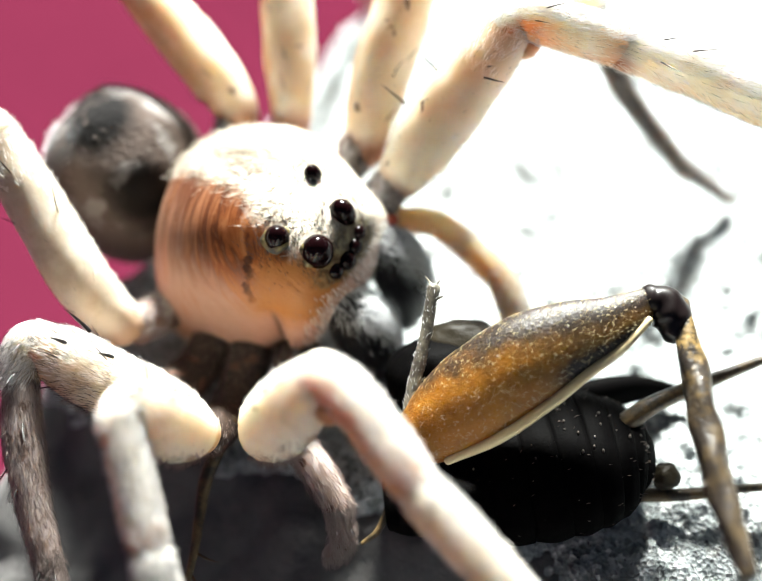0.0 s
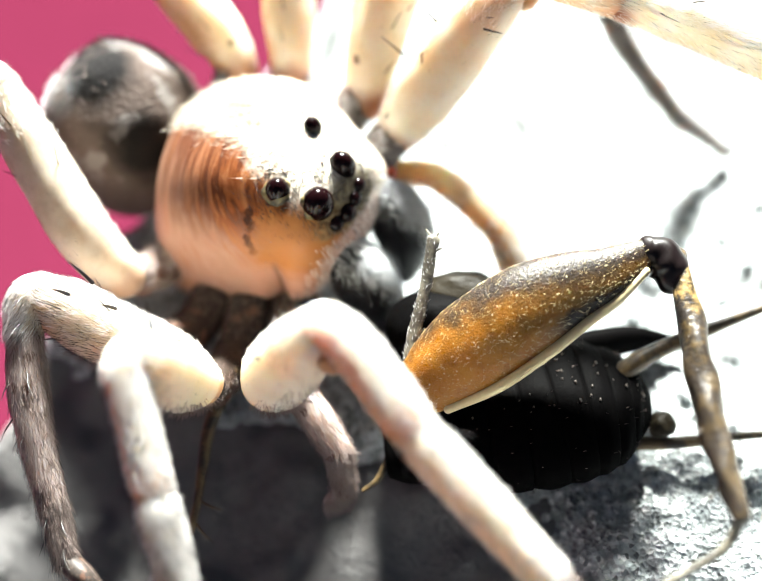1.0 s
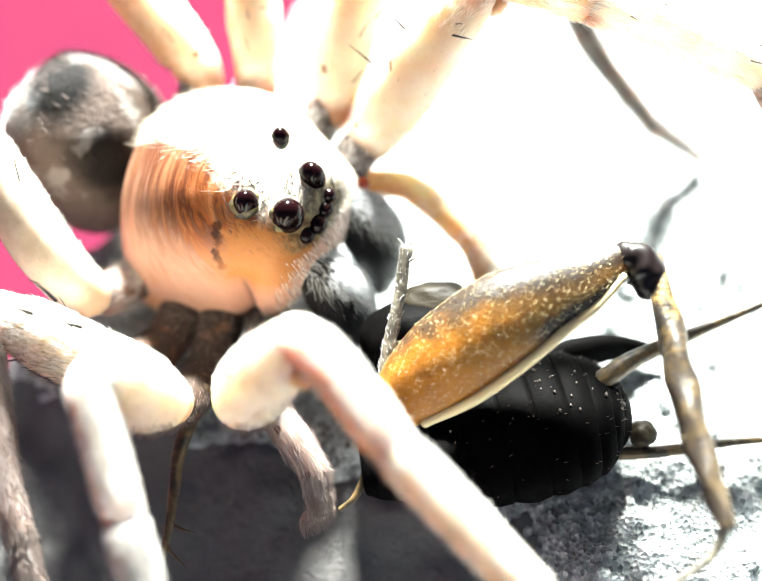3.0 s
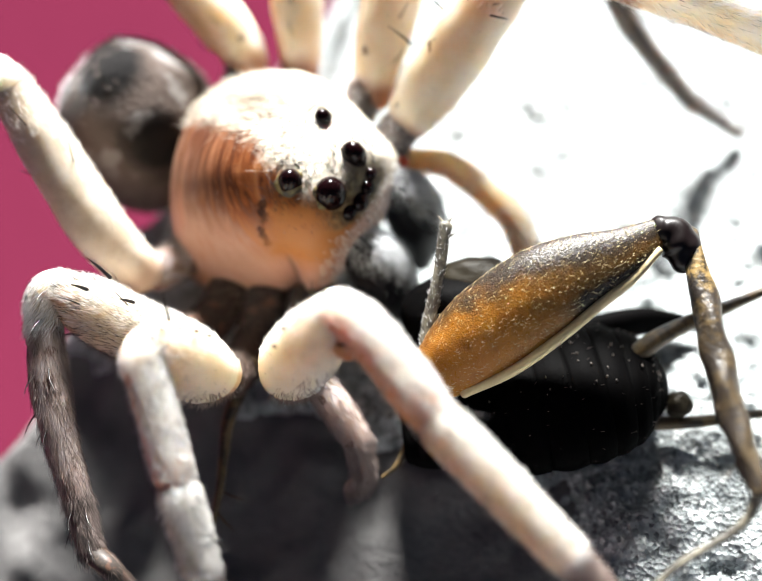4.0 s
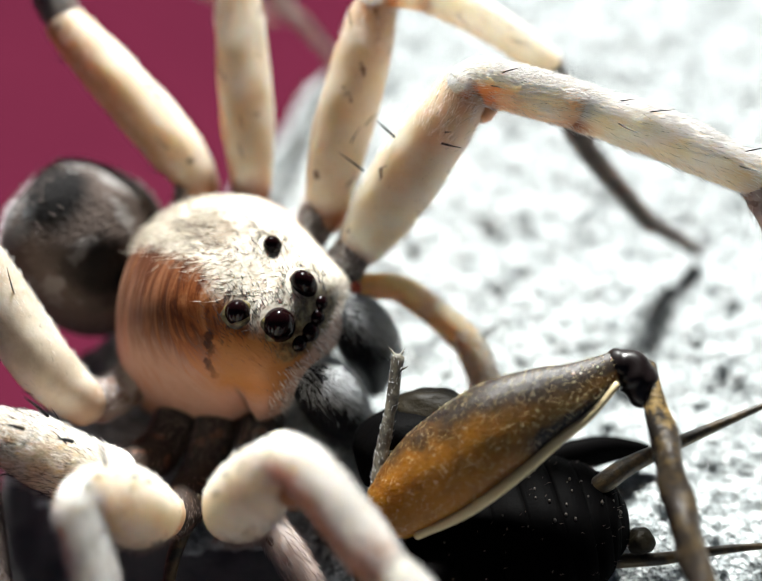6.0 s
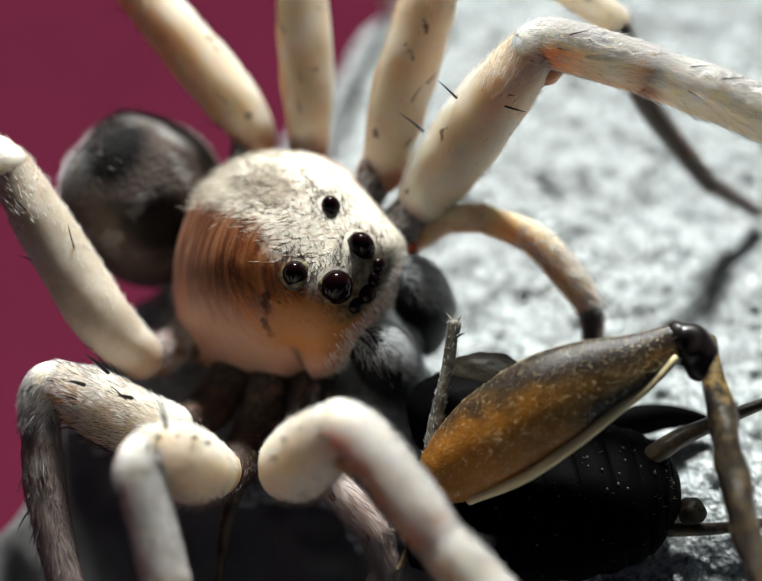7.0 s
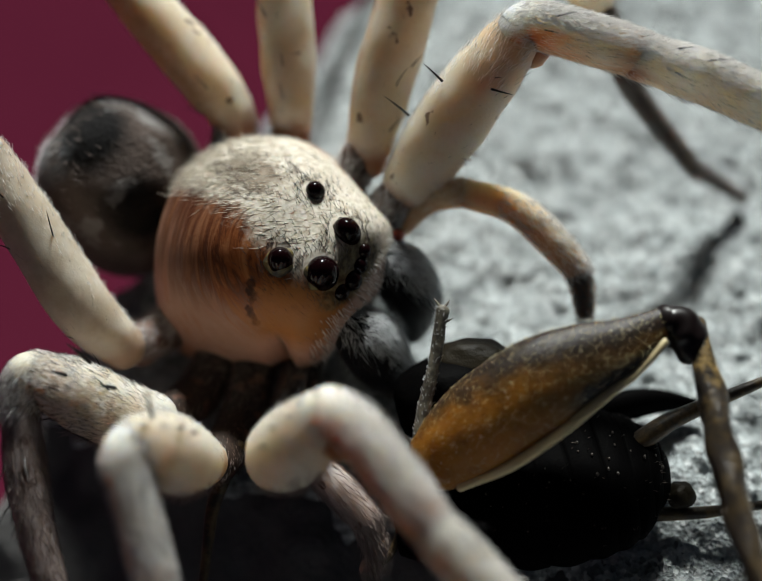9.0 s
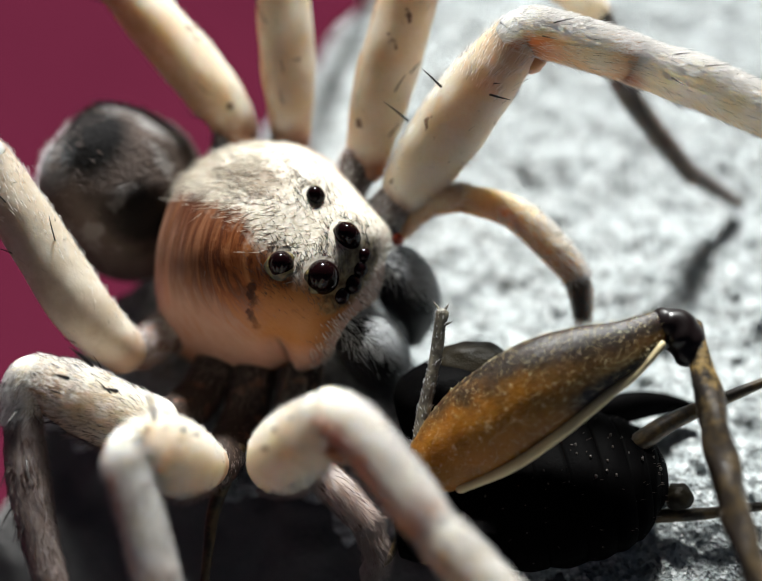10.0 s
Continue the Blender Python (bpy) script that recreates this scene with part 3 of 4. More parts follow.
def cloth_geo():
    n, half = 60, 900.0
    t = np.linspace(-1, 1, n)
    xs = np.sign(t) * np.abs(t) ** 2 * half
    gx, gy = np.meshgrid(xs, xs, indexing="ij")
    z = -25 + 0.4 * fbm(gx, gy, 0.03, 3, 21)
    verts = np.stack([gx, gy, z], -1).reshape(-1, 3)
    i = (np.arange(n - 1)[:, None] * n + np.arange(n - 1)[None]).reshape(-1)
    return verts, np.stack([i, i + n, i + n + 1, i + 1], 1).tolist(), {}


tagged(part("backdrop", cloth_geo(), CLOTH, None), "plain magenta cloth spread far below the stone", "cloth", kind="structure")

# ---------------------------------------------------------------- spider
spider = thing("spider", (-2.0, 2.0, 0.0), "pale wolf spider with orange flanks gripping a cricket", "spider")

# the body's own axes: ahead, left, up, from the middle of the front pair of large eyes
B0 = np.array((0.45, 0.35, 7.0))
AHEAD = np.array((0.83, -0.54, -0.14))
AHEAD /= np.linalg.norm(AHEAD)
LEFT = np.array((0.42, 0.89, 0.18))
LEFT -= AHEAD * (LEFT @ AHEAD)
LEFT /= np.linalg.norm(LEFT)
UP = np.cross(AHEAD, LEFT)
AXES = np.stack([AHEAD, LEFT, UP])


def body(x, y, z):
    return B0 + np.array((x, y, z)) @ AXES


def carapace_geo():
    """Domed head shield in the body's axes."""
    key = np.array([  # x, half width, top, rim
        (1.42, 1.0, -1.95, -2.3), (1.36, 1.6, -1.75, -2.8), (1.2, 2.15, -1.48, -3.3), (0.92, 2.6, -1.1, -3.7), (0.42, 3.0, -0.36, -4.1), (-0.37, 3.3, 0.1, -4.45),
        (-1.35, 3.85, 0.22, -5.1), (-2.77, 4.4, 0.43, -5.85), (-4.06, 4.58, 0.26, -6.25), (-5.13, 4.35, -0.22, -6.4), (-6.07, 3.5, -0.65, -6.15),
        (-6.82, 2.15, -1.55, -5.6), (-7.28, 1.0, -2.8, -5.0)])
    s = spline(key, 6)
    verts, segs = [], 48
    for x, w, top, rim_z in s:
        for k in range(segs + 1):
            a = math.pi * (k / segs - 0.5)
            sa, ca = math.sin(a), max(math.cos(a), 0.0)
            y = w * math.copysign(abs(sa) ** 0.85, sa)
            z = rim_z + (top - rim_z) * ca ** (0.80 - 0.26 * min(1.0, max(0.0, (x + 1.2) / 2.2)))
            # a crease parts the cheek from the flank
            y -= math.copysign(0.34 * math.exp(-((x + 0.25 + 0.12 * (z + 3)) / 0.30) ** 2) * min(1.0, max(0.0, (-1.7 - z) / 1.2)), y)
            verts.append((x, y, z))
    n = segs + 1
    faces = [(i * n + k, i * n + k + 1, (i + 1) * n + k + 1, (i + 1) * n + k) for i in range(len(s) - 1) for k in range(segs)]
    faces += [tuple(range(n))[::-1], tuple((len(s) - 1) * n + k for k in range(n))]
    faces += [((i + 1) * n, (i + 1) * n + segs, i * n + segs, i * n) for i in range(len(s) - 1)]
    return np.array(verts), faces, {}


def turned(geo):
    """From the body's axes to the place's."""
    return B0 + np.asarray(geo[0]) @ AXES, geo[1], geo[2]


cg = carapace_geo()
carapace = new("carapace", mesh_of("carapace", cg[0], cg[1], CARAPACE))
carapace.parent = spider
carapace.matrix_basis = Matrix.Translation((Vector(B0) - ORIGIN[spider]) * MM) @ Matrix(AXES.T.tolist()).to_4x4()
tagged(carapace, "domed carapace with cream band and orange streaked flanks")
ORIGIN[carapace] = Vector((0, 0, 0))


def body_part(name, geo, material, label=""):
    """A piece on the carapace, in the body's axes."""
    return part(name, geo, material, carapace, label, origin=(0, 0, 0))


for x, y, z, radii in ((-0.12, 0.90, -0.22, (0.52, 0.44, 0.68)), (0.10, -0.80, -0.28, (0.56, 0.58, 0.74))):
    body_part("eye", ball((x, y, z), radii), EYE, "large glossy black front eye")
    body_part("eye_rim", ball((x - 0.12, y * 1.03, z - 0.12), (radii[0] * 1.0, radii[1] * 1.08, radii[2] * 0.8), lumps=0.2, seed=3), EYE_RIM)
for x, y, z, r in ((-1.86, 1.45, -0.02, 0.40), (-1.24, -1.32, -0.08, 0.52)):
    body_part("eye", ball((x, y, z), (r * 0.88, r * 0.88, r * 1.25)), EYE, "glossy black rear eye")
    body_part("eye_rim", ball((x - 0.05, y * 0.98, z - 0.12), (r * 1.14, r * 1.12, r * 0.95), lumps=0.2, seed=5), EYE_RIM)
for x, y, z, r in ((0.60, 0.86, -0.72, 0.27), (0.74, 0.40, -0.92, 0.31), (0.82, -0.16, -1.05, 0.37), (0.78, -0.74, -1.02, 0.31)):
    body_part("eye", ball((x, y, z), (r, r, r), rows=12, segs=18), EYE, "small glossy black eye")
    body_part("eye_rim", ball((x - 0.12, y, z - 0.10), (r * 1.15, r * 1.25, r * 1.05), lumps=0.3, seed=7, rows=12, segs=18), BRISTLE)

EYES = ((-0.12, 0.90, 0.54), (0.10, -0.80, 0.62), (-1.86, 1.45, 0.40), (-1.24, -1.32, 0.50), (0.60, 0.86, 0.3), (0.74, 0.40, 0.34), (0.82, -0.14, 0.34), (0.78, -0.70, 0.3))


def clear(r):
    """Roots that stand off the eyes."""
    return np.min([np.hypot(r[:, 0] - x, r[:, 1] - y) - e for x, y, e in EYES], axis=0) > 0.06


body_part("hair", hairs(cg, 22000, 0.5, 0.011, (-0.35, -0.25, -0.1), 0.84, 3, lambda r, n: (r[:, 1] > -0.62 - 0.12 * np.clip(r[:, 0] + 4.5, 0, 3.6) + np.random.default_rng(4).normal(0, 0.28, len(r)) - 0.5 * (r[:, 0] > -0.7)) & ((r[:, 0] < -0.55) | (r[:, 1] > 1.35)) & (r[:, 1] < 3.6) & (r[:, 2] > -1.6) & clear(r)), HAIR_FELT, "pale felted hair")
body_part("hair", hairs(cg, 1100, 0.30, 0.006, (-0.4, -0.2, -0.1), 0.86, 4, lambda r, n: (n[:, 2] > 0.2) & (r[:, 0] > -3.4) & (r[:, 0] < 0.6) & (r[:, 1] > -1.6) & clear(r)), BRISTLE, "short dark hairs")

def beside_eyes(r, n):
    rng = np.random.default_rng(17)
    gap = np.min([np.hypot(r[:, 0] - x, r[:, 1] - y) - e for x, y, e in EYES], axis=0)
    return (gap > 0.03) & (gap < rng.exponential(0.22, len(r))) & (n[:, 2] > -0.2) & (r[:, 2] > -1.5)


body_part("hair", hairs(cg, 60000, 0.24, 0.010, (-0.3, 0.1, 0.2), 0.78, 5, beside_eyes), BRISTLE, "dark hair round the eyes")
between = lambda r, n: (np.abs(r[:, 1] - 0.4) < 1.3) & (r[:, 0] > -1.3) & (r[:, 0] < 0.1) & (r[:, 2] > -1.3) & clear(r)
field = lambda r, n: (np.abs(r[:, 1]) < 1.35) & (r[:, 0] + 0.25 * np.abs(r[:, 1]) > np.random.default_rng(8).normal(0.05, 0.22, len(r))) & (r[:, 0] < 1.0) & (r[:, 2] > np.random.default_rng(9).normal(-1.45, 0.12, len(r)))
body_part("hair", hairs(cg, 5000, 0.22, 0.009, (-0.2, 0.3, 0.4), 0.74, 27, field), HAIR_BROWN, "dark down round the small eyes")
body_part("hair", hairs(cg, 4000, 0.26, 0.009, (-0.3, 0.2, 0.2), 0.74, 15, between), HAIR_DUN, "dun hair between the eyes")
body_part("hair", hairs(cg, 1300, 0.14, 0.010, (0.4, 0, -0.6), 0.75, 16, lambda r, n: (r[:, 1] < -0.6) & (r[:, 2] > -4.5) & (r[:, 2] < -0.4)), HAIR_BROWN, "scattered short dark hairs on the flank")
muzzle = lambda r, n: (r[:, 0] > 0.75) & (r[:, 2] < -1.2)
body_part("hair", hairs(cg, 8000, 0.28, 0.013, (0.7, 0, -0.7), 0.7, 18, muzzle), HAIR_PALE, "pale fringe over the jaws")
body_part("hair", hairs(cg, 3500, 0.28, 0.011, (0.7, 0, -0.7), 0.7, 19, muzzle), BRISTLE, "dark fringe over the jaws")
lines = lambda r, n: (r[:, 2] > -0.6) & (r[:, 0] < -2.2) & (r[:, 0] > -5.6) & ((np.abs(r[:, 1] - 0.3 - 0.22 * np.sin(r[:, 0] * 2.2)) < 0.10) | (np.abs(r[:, 1] - 1.5 - 0.3 * np.sin(r[:, 0] * 1.7 + 1)) < 0.08) | (np.abs(r[:, 1] + 0.1 - 0.35 * (r[:, 0] + 3.2)) < 0.07))
body_part("hair", hairs(cg, 16000, 0.3, 0.009, (-0.6, 0.3, 0.1), 0.8, 6, lines), HAIR_BROWN, "dark furrow hair on the back")

for y, line in ((1.2, [(0.65, 1.5, -2.2, 0.75), (1.4, 1.68, -2.75, 1.02), (2.05, 1.62, -3.8, 1.02), (2.4, 1.45, -5.0, 0.8), (2.5, 1.2, -5.9, 0.6)]),
                (-1.2, [(1.1, -0.98, -2.6, 0.8), (1.95, -1.02, -3.15, 1.08), (2.5, -1.05, -4.2, 1.04), (2.8, -1.0, -5.3, 0.8), (2.85, -0.9, -6.3, 0.6)])):
    jaw = turned(tube(line, 8, 28, up=(1, 0, 0.3)))
    chel = part("chelicera", jaw, JAW, spider, "black jaw, silver hair kept to its lit upper side")
    down = turned(([(0, 0, 0), (0.55, 0, -0.9)], [], {}))[0]
    # Silver hair only where the jaw faces up, standing in for its lit sheen.
    part("hair", hairs(jaw, 36000, 0.38, 0.010, down[1] - down[0], 0.66, 11 if y > 0 else 12, lambda r, n: n @ np.array((0.1, 0.45, 0.85)) > np.random.default_rng(12).normal(0.28, 0.16, len(r))), HAIR_GREY, chel, "silver hair")
    part("hair", hairs(jaw, 900, 0.5, 0.008, down[1] - down[0], 0.6, 13), BRISTLE, chel)
    if y > 0:
        part("hinge", turned(ball((0.88, 2.55, -1.95), (0.22, 0.24, 0.3), rows=10, segs=14)), RED, chel, "orange-red hinge spot")

# abdomen and the underside
ag = ball((-8.2, 5.55, 4.25), (3.15, 3.3, 3.8), AXES, 28, 40, 0.10, 6)
abdomen = part("abdomen", ag, ABDOMEN, spider, "mottled dark and grey furry abdomen")
part("hair", hairs(ag, 1500, 0.4, 0.011, -AHEAD - 0.3 * UP, 0.8, 8), HAIR_BROWN, abdomen)
# Edge hair added to carry the same backlit rim.
part("hair", hairs(ag, 6000, 0.30, 0.009, -AHEAD - 0.2 * UP, 0.86, 9, lambda r, n: (n @ np.array((0.45, 0.75, 0.45)) > 0.6) | (n @ np.array((-0.95, 0.2, 0.2)) > 0.8)), HAIR_GREY, abdomen, "pale grey hair added along the edge as its backlit rim")
part("sternum", turned(ball((-2.6, 0, -5.4), (3.4, 2.9, 1.2))), COXA, spider, "dark brown underside")

# each leg: its pieces as rows of (x, y, z, radius)
LEGS = {
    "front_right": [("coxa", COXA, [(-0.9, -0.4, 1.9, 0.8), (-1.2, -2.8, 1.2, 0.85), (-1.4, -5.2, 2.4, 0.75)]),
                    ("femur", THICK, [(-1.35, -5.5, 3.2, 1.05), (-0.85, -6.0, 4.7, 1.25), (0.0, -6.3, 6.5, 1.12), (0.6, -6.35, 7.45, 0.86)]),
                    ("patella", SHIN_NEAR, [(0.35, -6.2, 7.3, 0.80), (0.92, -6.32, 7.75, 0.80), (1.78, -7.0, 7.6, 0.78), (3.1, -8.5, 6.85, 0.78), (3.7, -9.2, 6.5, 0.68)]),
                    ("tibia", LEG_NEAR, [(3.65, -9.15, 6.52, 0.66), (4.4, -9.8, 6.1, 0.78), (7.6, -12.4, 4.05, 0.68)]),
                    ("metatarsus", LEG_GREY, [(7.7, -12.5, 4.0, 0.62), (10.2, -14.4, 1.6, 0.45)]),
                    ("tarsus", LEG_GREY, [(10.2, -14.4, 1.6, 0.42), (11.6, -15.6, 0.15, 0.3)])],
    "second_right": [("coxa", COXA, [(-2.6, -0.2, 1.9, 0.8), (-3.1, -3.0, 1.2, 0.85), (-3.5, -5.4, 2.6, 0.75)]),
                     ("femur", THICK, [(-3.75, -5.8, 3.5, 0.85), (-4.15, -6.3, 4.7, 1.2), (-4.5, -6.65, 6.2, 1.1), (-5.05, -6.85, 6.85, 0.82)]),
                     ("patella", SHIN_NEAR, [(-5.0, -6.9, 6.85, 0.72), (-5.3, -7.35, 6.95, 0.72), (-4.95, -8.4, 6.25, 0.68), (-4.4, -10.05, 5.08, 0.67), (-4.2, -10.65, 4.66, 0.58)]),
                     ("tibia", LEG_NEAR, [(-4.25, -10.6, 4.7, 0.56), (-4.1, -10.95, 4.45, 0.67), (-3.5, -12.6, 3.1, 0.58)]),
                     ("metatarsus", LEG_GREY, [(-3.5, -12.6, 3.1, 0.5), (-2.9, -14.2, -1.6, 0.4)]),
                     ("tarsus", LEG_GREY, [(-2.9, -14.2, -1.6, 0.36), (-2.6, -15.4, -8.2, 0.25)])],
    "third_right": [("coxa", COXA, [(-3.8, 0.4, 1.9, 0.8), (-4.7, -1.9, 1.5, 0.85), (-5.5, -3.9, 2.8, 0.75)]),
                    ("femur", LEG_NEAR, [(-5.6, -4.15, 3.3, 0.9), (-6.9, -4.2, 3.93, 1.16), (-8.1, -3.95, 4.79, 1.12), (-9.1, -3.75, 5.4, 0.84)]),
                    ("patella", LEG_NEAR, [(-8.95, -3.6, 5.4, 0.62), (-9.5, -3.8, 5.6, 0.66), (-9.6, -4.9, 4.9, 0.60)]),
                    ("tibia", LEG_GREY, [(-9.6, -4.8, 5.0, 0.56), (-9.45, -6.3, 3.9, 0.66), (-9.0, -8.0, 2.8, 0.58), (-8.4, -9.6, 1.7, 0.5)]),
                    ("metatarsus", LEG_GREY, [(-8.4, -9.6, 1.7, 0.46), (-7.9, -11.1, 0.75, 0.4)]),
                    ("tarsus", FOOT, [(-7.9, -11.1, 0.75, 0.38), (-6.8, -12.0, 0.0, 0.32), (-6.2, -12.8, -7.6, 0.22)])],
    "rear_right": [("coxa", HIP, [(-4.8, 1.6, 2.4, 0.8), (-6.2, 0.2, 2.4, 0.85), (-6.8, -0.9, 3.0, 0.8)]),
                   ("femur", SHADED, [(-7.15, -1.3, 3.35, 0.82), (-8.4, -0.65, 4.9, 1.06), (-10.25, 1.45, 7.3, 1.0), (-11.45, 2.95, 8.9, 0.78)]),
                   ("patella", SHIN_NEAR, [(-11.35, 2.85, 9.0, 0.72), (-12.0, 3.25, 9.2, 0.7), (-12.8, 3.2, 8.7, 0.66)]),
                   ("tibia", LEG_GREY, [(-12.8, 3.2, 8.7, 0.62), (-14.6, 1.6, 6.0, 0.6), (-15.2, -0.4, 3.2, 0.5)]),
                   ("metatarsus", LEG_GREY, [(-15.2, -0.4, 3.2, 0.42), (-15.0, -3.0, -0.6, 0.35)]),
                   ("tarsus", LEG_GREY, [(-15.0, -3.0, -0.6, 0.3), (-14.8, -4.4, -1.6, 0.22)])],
    "front_left": [("coxa", HIP, [(0.6, 2.0, 4.4, 0.72), (1.8, 3.2, 5.2, 0.82), (2.6, 4.0, 5.9, 0.72)]),
                   ("femur", FEMUR, [(2.5, 3.95, 5.6, 0.72), (2.85, 4.15, 6.1, 0.95), (3.95, 4.9, 7.6, 1.27), (5.4, 5.85, 9.55, 1.22), (6.6, 6.55, 11.0, 0.92)]),
                   ("patella", SHIN, [(6.4, 6.4, 11.05, 0.78), (7.2, 6.6, 11.3, 0.82), (10.4, 5.75, 10.85, 0.80)]),
                   ("tibia", LEG, [(10.5, 5.7, 10.8, 0.78), (13.0, 4.9, 10.35, 0.84), (16.2, 3.5, 9.55, 0.66)]),
                   ("metatarsus", LEG_GREY, [(16.2, 3.5, 9.5, 0.6), (17.4, 2.2, 7.6, 0.52), (19.0, 0.2, 3.4, 0.42)]),
                   ("tarsus", LEG_GREY, [(19.0, 0.2, 3.4, 0.38), (19.8, -1.4, 0.2, 0.26)])],
    "second_left": [("coxa", HIP, [(-0.6, 3.2, 4.6, 0.72), (0.6, 4.8, 5.6, 0.82), (1.4, 5.8, 6.5, 0.72)]),
                    ("femur", FEMUR, [(1.3, 5.3, 6.0, 0.75), (1.5, 5.95, 6.7, 0.9), (2.0, 7.4, 8.3, 1.12), (2.8, 9.3, 10.3, 1.08), (3.35, 10.6, 11.7, 0.85)]),
                    ("patella", SHIN, [(3.3, 10.5, 11.8, 0.74), (3.9, 11.1, 12.2, 0.76), (5.2, 11.3, 11.9, 0.72)]),
                    ("tibia", LEG, [(5.1, 11.3, 11.95, 0.68), (7.6, 11.0, 10.7, 0.70), (9.9, 10.4, 9.2, 0.58)]),
                    ("metatarsus", LEG_DARK, [(9.9, 10.4, 9.2, 0.48), (11.33, 8.86, 6.52, 0.42), (14.20, 7.54, 3.33, 0.34)]),
                    ("tarsus", LEG_DARK, [(14.20, 7.54, 3.33, 0.32), (17.08, 8.71, 0.25, 0.2)])],
    "third_left": [("coxa", HIP, [(-2.4, 4.2, 4.6, 0.72), (-1.8, 6.2, 5.6, 0.72), (-1.6, 7.2, 6.4, 0.68)]),
                   ("femur", FEMUR, [(-1.6, 6.7, 6.0, 0.72), (-1.6, 7.4, 6.7, 0.85), (-1.7, 8.8, 8.0, 1.05), (-1.9, 11.0, 9.9, 1.0), (-2.1, 13.2, 11.7, 0.8)]),
                   ("patella", SHIN, [(-2.1, 13.2, 11.8, 0.7), (-2.3, 14.0, 12.2, 0.7), (-2.4, 15.4, 11.6, 0.65)]),
                   ("tibia", LEG, [(-2.4, 15.4, 11.6, 0.6), (-2.2, 18.6, 8.0, 0.5)]),
                   ("metatarsus", LEG_GREY, [(-2.2, 18.6, 8.0, 0.42), (-0.8, 21.4, 3.6, 0.34)]),
                   ("tarsus", LEG_GREY, [(-0.8, 21.4, 3.6, 0.3), (0.6, 23.0, 0.1, 0.22)])],
    "rear_left": [("coxa", HIP, [(-4.2, 4.6, 4.4, 0.72), (-4.0, 6.4, 5.6, 0.72), (-3.9, 7.2, 6.3, 0.68)]),
                  ("femur", FEMUR, [(-3.6, 6.8, 6.0, 0.75), (-3.9, 7.4, 6.6, 0.9), (-4.9, 8.3, 7.6, 1.1), (-7.0, 10.0, 9.4, 1.05), (-8.6, 11.3, 10.7, 0.85)]),
                  ("patella", LEG_DARK, [(-8.6, 11.3, 10.8, 0.72), (-9.2, 12.2, 11.5, 0.72), (-9.6, 13.8, 11.9, 0.66)]),
                  ("tibia", LEG_GREY, [(-9.6, 13.8, 11.9, 0.6), (-9.8, 19.0, 10.6, 0.5)]),
                  ("metatarsus", LEG_GREY, [(-9.8, 19.0, 10.6, 0.42), (-8.0, 24.5, 4.6, 0.34)]),
                  ("tarsus", LEG_GREY, [(-8.0, 24.5, 4.6, 0.3), (-3.0, 27.0, 0.0, 0.22)])],
}
FUZZ = {"coxa": 1500, "femur": 4500, "patella": 8000, "tibia": 7500, "metatarsus": 4000, "tarsus": 6000}
